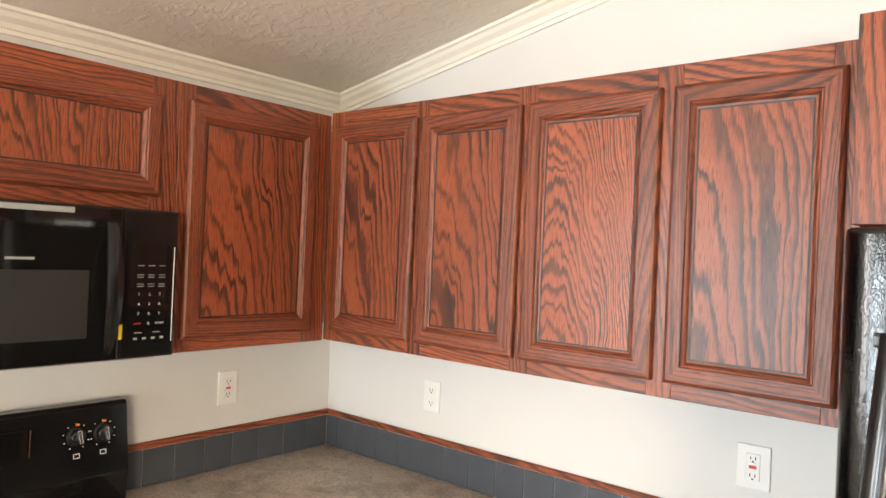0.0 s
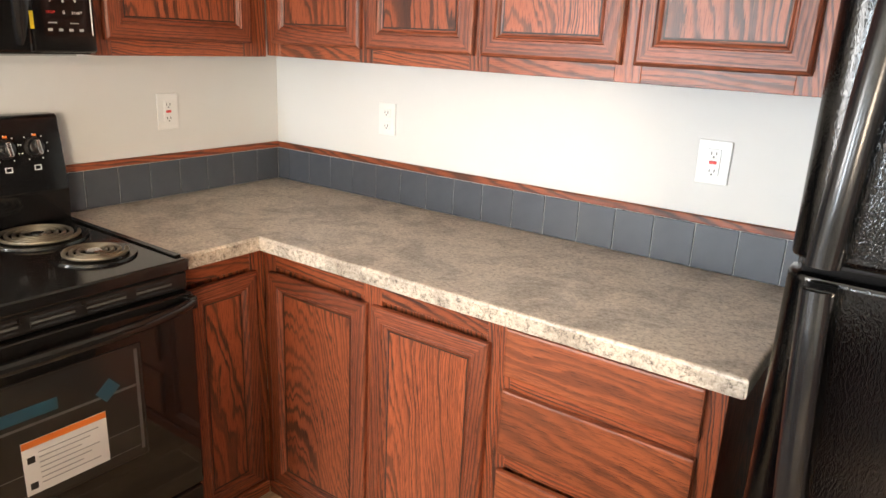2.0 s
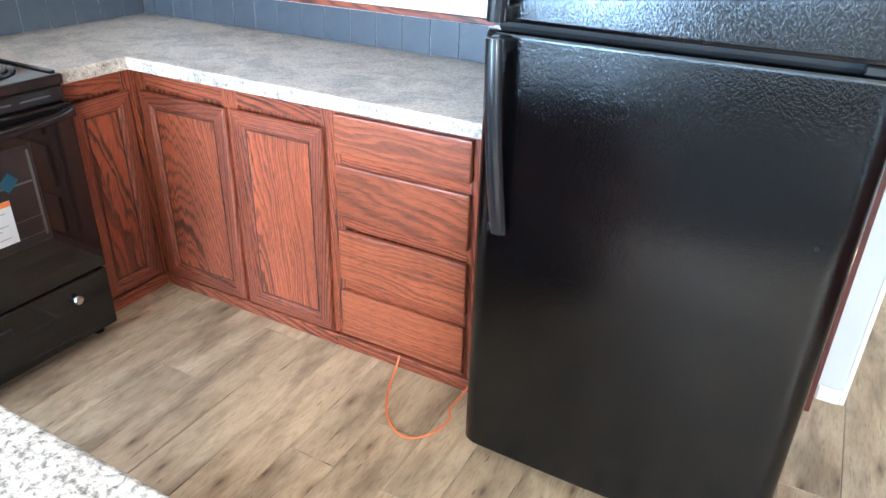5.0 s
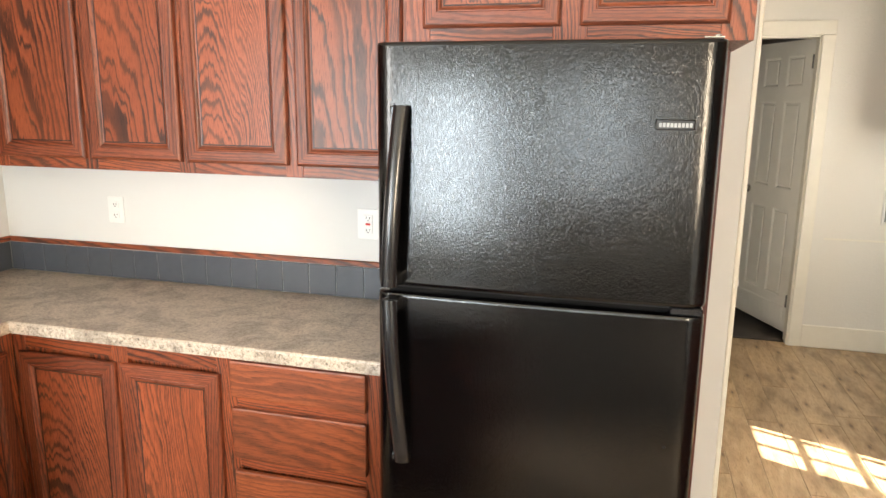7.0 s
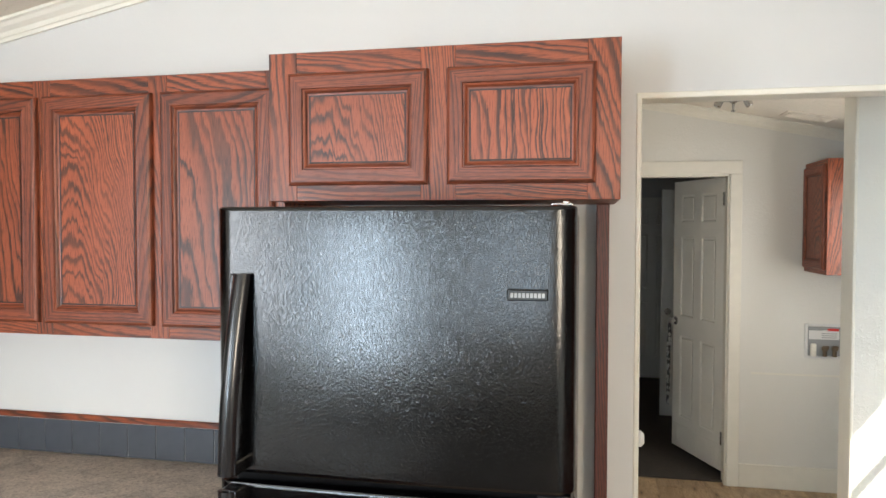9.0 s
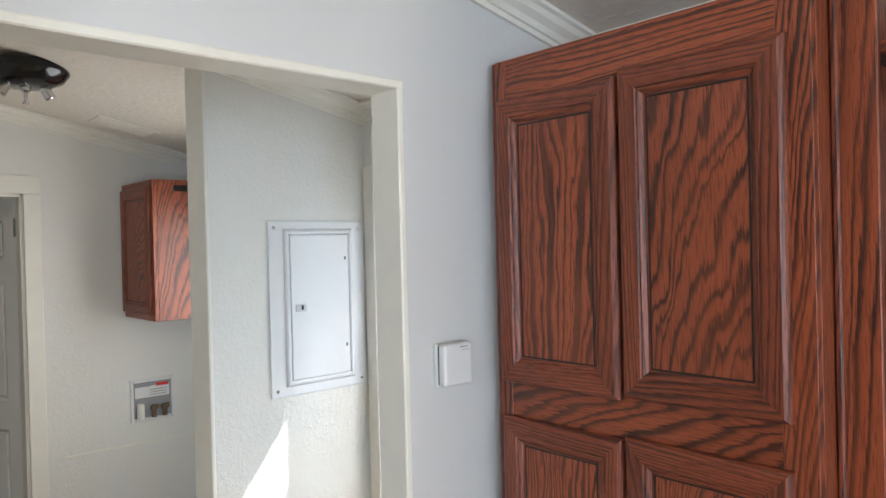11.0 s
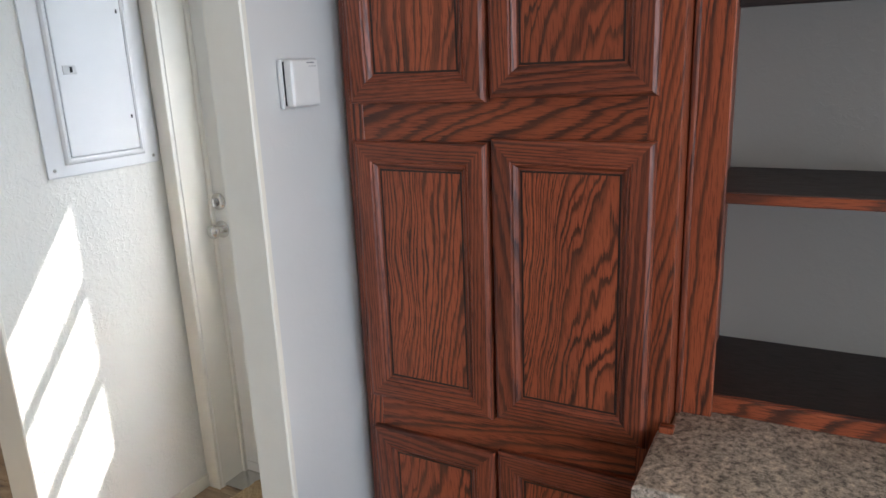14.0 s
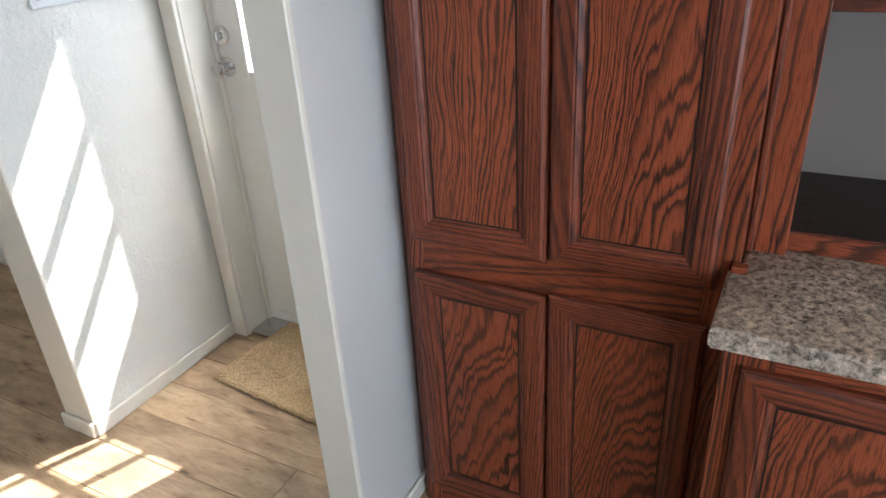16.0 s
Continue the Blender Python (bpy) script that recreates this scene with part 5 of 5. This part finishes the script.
def breaker_panel():
    m = place("S", SY)
    t = thing("breaker_panel", "white flush breaker panel with a hinged door", "breaker panel", (4.23, SY, 1.245))
    part("cover", bx(fresh(), (4.034, 0.0, 1.245), (4.427, 0.007, 1.851), 0.003, 2, 2), M_PANELW, t, "", m)
    d = part("door", bx(fresh(), (4.112, 0.0075, 1.300), (4.352, 0.016, 1.802), 0.004, 2, 2), M_PANELW, t, "white hinged panel door", m)
    for s in "LRBT":
        part("door_rim", mitred(4.090, 4.374, 1.278, 1.824, s, [(0, 0.006), (0.003, 0.012), (0.008, 0.0165), (0.014, 0.0175), (0.019, 0.014), (0.0205, 0.006)]), M_PANELW, t, "", m)
    part("latch", bx(fresh(), (4.128, 0.0155, 1.536), (4.172, 0.0185, 1.562), 0.002), M_GROUT, d, "grey slide latch", m)
    part("latch_slot", bx(fresh(), (4.150, 0.018, 1.541), (4.158, 0.0195, 1.557), 0.0), M_DARKGAP, d, "", m)
    for z in (1.395, 1.71):
        part("knockout", bx(fresh(), (4.334, 0.0155, z), (4.340, 0.0165, z + 0.012), 0.0), M_DARKGAP, d, "", m)
    for x, z in ((4.056, 1.268), (4.405, 1.268), (4.056, 1.828), (4.405, 1.828)):
        part("screw", lathe(fresh(), (x, SY - 0.0065, z), (0, -1, 0), [(0, 0.006), (0.002, 0.005)], 12), M_CHROME, t)


breaker_panel()

t = thing("co_alarm", "white plastic alarm unit fixed to the wall", "alarm", (3.9, 0, 1.45))
part("back_plate", bx(fresh(), (3.861, -0.012, 1.454), (3.947, -0.001, 1.546), 0.004, 2, 2), M_PLASTIC, t)
part("gap", bx(fresh(), (3.865, -0.0145, 1.460), (3.943, -0.0115, 1.541), 0.0), M_DARKGAP, t, "dark gap round the cover")
part("cover", bx(fresh(), (3.862, -0.037, 1.456), (3.944, -0.0142, 1.546), 0.009, 2, 3), M_PLASTIC, t)
for k in range(3):
    part("print_mark", bx(fresh(), (3.912 + 0.008 * k, -0.0376, 1.531), (3.917 + 0.008 * k, -0.0368, 1.5325), 0.0), M_GREYP, t)
part("print_mark", bx(fresh(), (3.907, -0.0376, 1.537), (3.929, -0.0368, 1.5395), 0.0), M_GREYP, t)


def pile_mat():
    bm = fresh()
    rnd = random.Random(4)
    nx, ny, lx, ly = 44, 80, 0.385, 0.74
    grid = []
    for i in range(nx + 1):
        row = []
        for j in range(ny + 1):
            e = min(i, nx - i, j, ny - j)
            h = (0.004 if e == 0 else 0.013) + rnd.uniform(-0.004, 0.004)
            row.append(bm.verts.new((i / nx * lx + rnd.uniform(-0.003, 0.003), -j / ny * ly + rnd.uniform(-0.003, 0.003), h)))
        grid.append(row)
    for i in range(nx):
        for j in range(ny):
            bm.faces.new((grid[i][j], grid[i + 1][j], grid[i + 1][j + 1], grid[i][j + 1]))
    ext = bmesh.ops.extrude_edge_only(bm, edges=[e for e in bm.edges if e.is_boundary])
    for v in ext["geom"]:
        if isinstance(v, bmesh.types.BMVert):
            v.co.z = 0.002
    solid("door_mat", bm, M_MAT, "tan shaggy door mat on the floor by the entry", "mat", m=Matrix.Translation((4.186, 0.905, 0.0055)) @ Matrix.Rotation(radians(-6), 4, "Z"))


pile_mat()


# ---- laundry ----
def six_panel(name, m, wdt, h, label, knob_u, with_vent, hinges):
    t = thing(name, label, "door", m @ Vector((0, 0, 0)), kind="structure")
    slab = fresh()
    part("door_slab", bx(slab, (0, -0.035, 0.0), (wdt, -0.012, h), 0.002), M_WHITE, t, "", m)
    st, mid = 0.095, 0.085
    cols = ((st, (wdt - mid) / 2), ((wdt + mid) / 2, wdt - st))
    rows = [(a * h / 2.02, b * h / 2.02) for a, b in ((0.235, 0.86), (1.00, 1.61), (1.71, 1.92))]
    for a, b in ((0, st), (cols[0][1], cols[1][0]), (wdt - st, wdt)):
        part("stile", bx(fresh(), (a, -0.0125, 0), (b, 0.0, h), 0.0), M_WHITE, t, "", m)
    for za, zb in ((0.0, rows[0][0]), (rows[0][1], rows[1][0]), (rows[1][1], rows[2][0]), (rows[2][1], h)):
        for a, b in cols:
            part("rail", bx(fresh(), (a, -0.0125, za), (b, 0.0, zb), 0.0), M_WHITE, t, "", m)
    ring = [(0.0, 0.0), (0.004, -0.001), (0.010, -0.004), (0.015, -0.0105), (0.016, -0.0135), (0.0, -0.0135)]
    for a, b in cols:
        for za, zb in rows:
            p = part("panel", bx(fresh(), (a + 0.022, -0.0125, za + 0.022), (b - 0.022, -0.002, zb - 0.022), 0.010), M_WHITE, t, "", m)
            for s in "LRBT":
                part("moulding", mitred(a, b, za, zb, s, ring), M_WHITE, p, "", m)
    if with_vent:
        v = part("vent_plate", bx(fresh(), (0.025, 0.0, 0.028), (wdt - 0.02, 0.006, 0.175), 0.002), M_WHITE, t, "white vent plate at the foot", m)
        for k in range(9):
            u = 0.06 + k * (wdt - 0.14) / 8
            part("vent_rib", bx(fresh(), (u, 0.006, 0.05), (u + 0.018, 0.0085, 0.15), 0.001), M_WHITE, v, "", m)
    if knob_u is not None:
        bm = lathe(fresh(), (knob_u, 0.0, 0.94), (0, 1, 0), [(0, 0.030), (0.005, 0.030), (0.010, 0.013), (0.025, 0.011), (0.034, 0.024), (0.048, 0.026), (0.058, 0.016)], 22)
        part("door_knob", bm, M_CHROME, t, "metal knob", m, True)
    for z in hinges:
        part("hinge", bx(fresh(), (-0.012, -0.012, z - 0.045), (0.022, 0.002, z + 0.045), 0.002), M_CHROME, t, "small metal hinge", m)
    return t


hinge = Vector((3.633, LY + 0.088, 0.060))
du = (Vector((3.397, 3.330, 0)) - Vector((3.633, LY + 0.088, 0))).normalized()
nw = Vector((-du.y, du.x, 0))
ML6 = Matrix(((du.x, nw.x, 0, hinge.x), (du.y, nw.y, 0, hinge.y), (0, 0, 1, hinge.z), (0, 0, 0, 1)))
six_panel("door_2", ML6, 0.64, 1.975, "white six-panel interior door standing open with a vent plate", 0.60, True, (0.22, 1.83))
# cloth hanging from the knob at the free edge of the open door
bm = fresh()
rows = []
for i in range(25):
    z = 0.30 + 0.62 * i / 24
    rows.append([bm.verts.new((0.612 + (0.052 - 0.0012 * i) * k / 6 + 0.004 * math.sin(i * 0.5 + k), 0.040 + 0.010 * math.sin(k * 1.7 + i * 0.23), z)) for k in range(7)])
for ra, rb in zip(rows, rows[1:]):
    for k in range(6):
        bm.faces.new((ra[k], ra[k + 1], rb[k + 1], rb[k]))
ext = bmesh.ops.solidify(bm, geom=list(bm.faces), thickness=0.004)
solid("hanging_cloth", bm, M_LACE, "white and black patterned cloth hanging at the door edge", "cloth", m=ML6)

# leaf folded back beside the opening
MF2 = Matrix(((0, 1, 0, 2.868), (-1, 0, 0, 0.85), (0, 0, 1, 0.012), (0, 0, 0, 1)))
six_panel("door_3", MF2, 0.70, 2.02, "white six-panel door folded back beside the opening", None, False, (0.22, 1.83))
kt = solid("door_knob", lathe(fresh(), (2.868, 0.205, 1.005), (1, 0, 0), [(0, 0.028), (0.005, 0.028), (0.010, 0.012), (0.022, 0.011), (0.030, 0.024), (0.045, 0.027), (0.056, 0.016)], 22), M_PLASTIC, "white round door knob", "knob", kind="structure", smooth=True)
kt.parent = bpy.data.objects["door_3"]
kt.matrix_parent_inverse = Matrix.Translation(bpy.data.objects["door_3"].location).inverted()
for key in ("category", "kind"):
    if key in kt:
        del kt[key]

# door leaf standing open in the unlit room, hung on a short partition
six_panel("door_5", Matrix(((1, 0, 0, 3.390), (0, -1, 0, 4.350), (0, 0, 1, 0.01), (0, 0, 0, 1))), 0.70, 2.02, "cream six-panel door with a dark knob in the unlit room", 0.055, False, ())
gable_wall("wall_partition", 4.345, 4.435, 4.10, WX, [], M_WALL, "short partition in the unlit room")
# closed door far back in the unlit room
six_panel("door_4", Matrix(((1, 0, 0, 3.10), (0, -1, 0, FAR - 0.036), (0, 0, 1, 0.01), (0, 0, 0, 1))), 0.70, 2.02, "grey-looking closed six-panel door in the unlit room", 0.64, False, ())

# cabinet over the laundry machines' place
t = thing("wall_cabinet", "red-stained oak wall cabinet with one framed door in the laundry", "cabinet", (4.27, 2.47, 1.42), "wall cabinets")
MC = place("W", 4.098)
part("body", bx(fresh(), (2.262, -0.350, 1.422), (LY - 0.001, -0.0195, 2.100), 0.001, 2), M_OAKR, t, "", MC)
face_frame(t, MC, 0, 0, 1.422, 2.10, [(2.262, 2.305), (2.645, LY - 0.001)], [(2.305, 2.645, 2.05, 2.10), (2.305, 2.645, 1.422, 1.47)])
cabinet_door(t, MC, 2.285, 2.672, 1.450, 2.070)
part("rod_bracket", bx(fresh(), (4.20, 2.250, 2.045), (4.36, 2.2615, 2.075), 0.003), M_BLACKP, t, "short dark bracket near the top")

# washer connection box
t = thing("washer_box", "white recessed washer connection box with two valves", "washer box", (4.218, LY, 0.86))
mw = place("S", LY)
for a, b in (((4.108, 0.0, 0.862), (4.126, 0.012, 1.085)), ((4.320, 0.0, 0.862), (4.338, 0.012, 1.085)), ((4.126, 0.0, 0.862), (4.320, 0.0115, 0.880)), ((4.126, 0.0, 1.067), (4.320, 0.0115, 1.085))):
    part("frame", bx(fresh(), a, b, 0.003), M_PLASTIC, t, "", mw)
# no real depth here: grey colour paints the recess's shade
part("back", bx(fresh(), (4.126, 0.0006, 0.880), (4.320, 0.003, 1.067), 0.0), M_GREYP, t, "flat back, grey put in for the shade of a recess", mw)
part("label", bx(fresh(), (4.134, 0.003, 0.985), (4.312, 0.0045, 1.045), 0.0), M_PRINT, t, "white printed label", mw)
part("red_mark", bx(fresh(), (4.243, 0.004, 1.040), (4.308, 0.0055, 1.056), 0.0), M_RED, t, "red printed bar", mw)
part("grey_mark", bx(fresh(), (4.134, 0.004, 1.042), (4.213, 0.0052, 1.056), 0.0), M_GREYP, t, "", mw)
for k in range(3):
    part("print_line", bx(fresh(), (4.208, 0.0044, 0.995 + 0.013 * k), (4.298, 0.0052, 0.999 + 0.013 * k), 0.0), M_GREYP, t, "", mw)
part("drain_cap", lathe(fresh(), (4.156, LY - 0.020, 0.880), (0, 0, 1), [(0, 0.018), (0.075, 0.018), (0.080, 0.012)], 18), M_TRIM, t, "cream drain stub", IDENT, True)
for x in (4.223, 4.280):
    v = part("valve", lathe(fresh(), (x, LY - 0.022, 0.880), (0, 0, 1), [(0, 0.013), (0.035, 0.013), (0.040, 0.018), (0.060, 0.018)], 16), M_BRASS, t, "bronze valve", IDENT, True)
    part("valve_handle", bx(fresh(), (x - 0.018, LY - 0.044, 0.925), (x + 0.018, LY - 0.036, 0.950), 0.003), M_BRASS, v)

# ceiling lamp and vent of the laundry
lx, ly = 3.50, 1.86
lz = ceil_z(lx) - 0.012
t = thing("ceiling_lamp", "dark round ceiling lamp base with bare sockets", "lamp", (lx, ly, lz - 0.02))
part("canopy", lathe(fresh(), (lx, ly, lz + 0.008), (0, 0, -1), [(0, 0.150), (0.030, 0.150), (0.060, 0.128), (0.080, 0.085), (0.086, 0.040), (0.086, 0.012)], 36), M_PAN, t, "dark bronze canopy", IDENT, True)
part("stem", lathe(fresh(), (lx, ly, lz - 0.074), (0, 0, -1), [(0, 0.020), (0.015, 0.018), (0.022, 0.008), (0.055, 0.006), (0.058, 0.012), (0.066, 0.010)], 18), M_CHROME, t, "", IDENT, True)
for s in (-1, 1):
    part("socket", lathe(fresh(), (lx + s * 0.06, ly, lz - 0.062), (s * 0.5, 0, -1), [(0, 0.020), (0.050, 0.020), (0.055, 0.016)], 18), M_CHROME, t, "bare metal socket", IDENT, True)
vx, vy = 4.03, 2.42
sl = Matrix.Translation((vx, vy, ceil_z(vx) - 0.001)) @ Matrix.Rotation(math.atan(0.2), 4, "Y")
t = thing("ceiling_vent", "pale painted louvred ceiling vent on the textured ceiling", "vent", (vx, vy, ceil_z(vx) - 0.02))
part("vent_frame", bx(fresh(), (-0.14, -0.09, -0.005), (0.14, 0.09, 0.004), 0.002), M_CEIL, t, "", sl)
for k in range(7):
    y = -0.066 + 0.022 * k
    part("vent_slat", bx(fresh(), (-0.12, y - 0.005, -0.009), (0.12, y + 0.005, -0.0052), 0.001), M_CEIL, t, "", sl)

# ---- cable on the kitchen floor ----
ctl = [(1.600, -0.5425, 0.050), (1.604, -0.575, 0.016), (1.628, -0.650, 0.009), (1.672, -0.735, 0.009), (1.735, -0.800, 0.009), (1.800, -0.815, 0.009), (1.850, -0.760, 0.009), (1.862, -0.690, 0.009), (1.842, -0.640, 0.010), (1.850, -0.590, 0.022), (1.870, -0.560, 0.060), (1.885, -0.545, 0.100), (1.900, -0.500, 0.120)]
pts = []
for i in range(len(ctl) - 1):
    p0, p1, p2, p3 = (Vector(ctl[max(0, min(len(ctl) - 1, i + k))]) for k in (-1, 0, 1, 2))
    for s in range(8):
        f = s / 8
        pts.append(0.5 * ((2 * p1) + (p2 - p0) * f + (2 * p0 - 5 * p1 + 4 * p2 - p3) * f * f + (3 * p1 - p0 - 3 * p2 + p3) * f ** 3))
pts.append(Vector(ctl[-1]))
solid("orange_cable", sweep(fresh(), pts, 0.0034, 8), M_CABLE, "thin orange cable looping over the floor", "cable", smooth=True)

# ---- ground and floor ----
bm = fresh()
bmesh.ops.create_grid(bm, x_segments=12, y_segments=12, size=400.0, matrix=Matrix.Translation((0, 0, -0.75)))
solid("ground", bm, M_GROUND, "dry earth around the home", "ground", kind="structure")
fl = solid("floor", bx(fresh(), (-0.13, SOUTH - 0.11, -0.16), (WX + 0.16, FAR + 0.09, -0.007), 0.0), M_DARKGAP, "worn wood-look vinyl plank floor with brown knots", "floor", kind="structure")
PW, PL = 0.1525, 1.22
rest = fresh()
rnd = random.Random(11)
n_cols = int(WX / PW) + 2
plank_mesh = mesh_of("plank", bx(fresh(), (-PW / 2 + 0.0004, -PL / 2 + 0.0004, -0.0068), (PW / 2 - 0.0004, PL / 2 - 0.0004, 0.0), 0.0020, 1), IDENT, M_PLANK)
for c in range(n_cols):
    x = (c + 0.5) * PW
    y = SOUTH + rnd.uniform(-1.0, 0.0)
    while y < FAR:
        ym = y + PL / 2
        if y + PL < -2.55:
            pass
        elif ym < 3.3:
            if not (ym > 0.8 and x < 2.7):
                o = new("plank", plank_mesh)
                o.parent = fl
                o.location = (x, ym, 0)
        elif not (ym > 0.8 and x < 2.7):
            bx(rest, (x - PW / 2 + 0.0006, y + 0.0006, -0.0068), (x + PW / 2 - 0.0006, y + PL - 0.0006, 0.0), 0.0, 1)
        y += PL
tagged(part("far_planks", rest, M_PLANK, fl, "plank floor of the far room"), kind="stuff")
# unseen carpet, added dark so the refrigerator reflects less bright floor
solid("carpet", bx(fresh(), (0.002, SOUTH + 0.002, 0.0006), (WX - 0.002, -2.55, 0.012), 0.004), M_CARPET, "unseen dark brown carpet added in the living end", "carpet", kind="structure")
solid("carpet_far_room", bx(fresh(), (2.797, LY + 0.045, 0.0006), (WX - 0.002, FAR - 0.002, 0.012), 0.004), M_CARPET, "dark brown carpet of the unlit far room", "carpet", kind="structure")
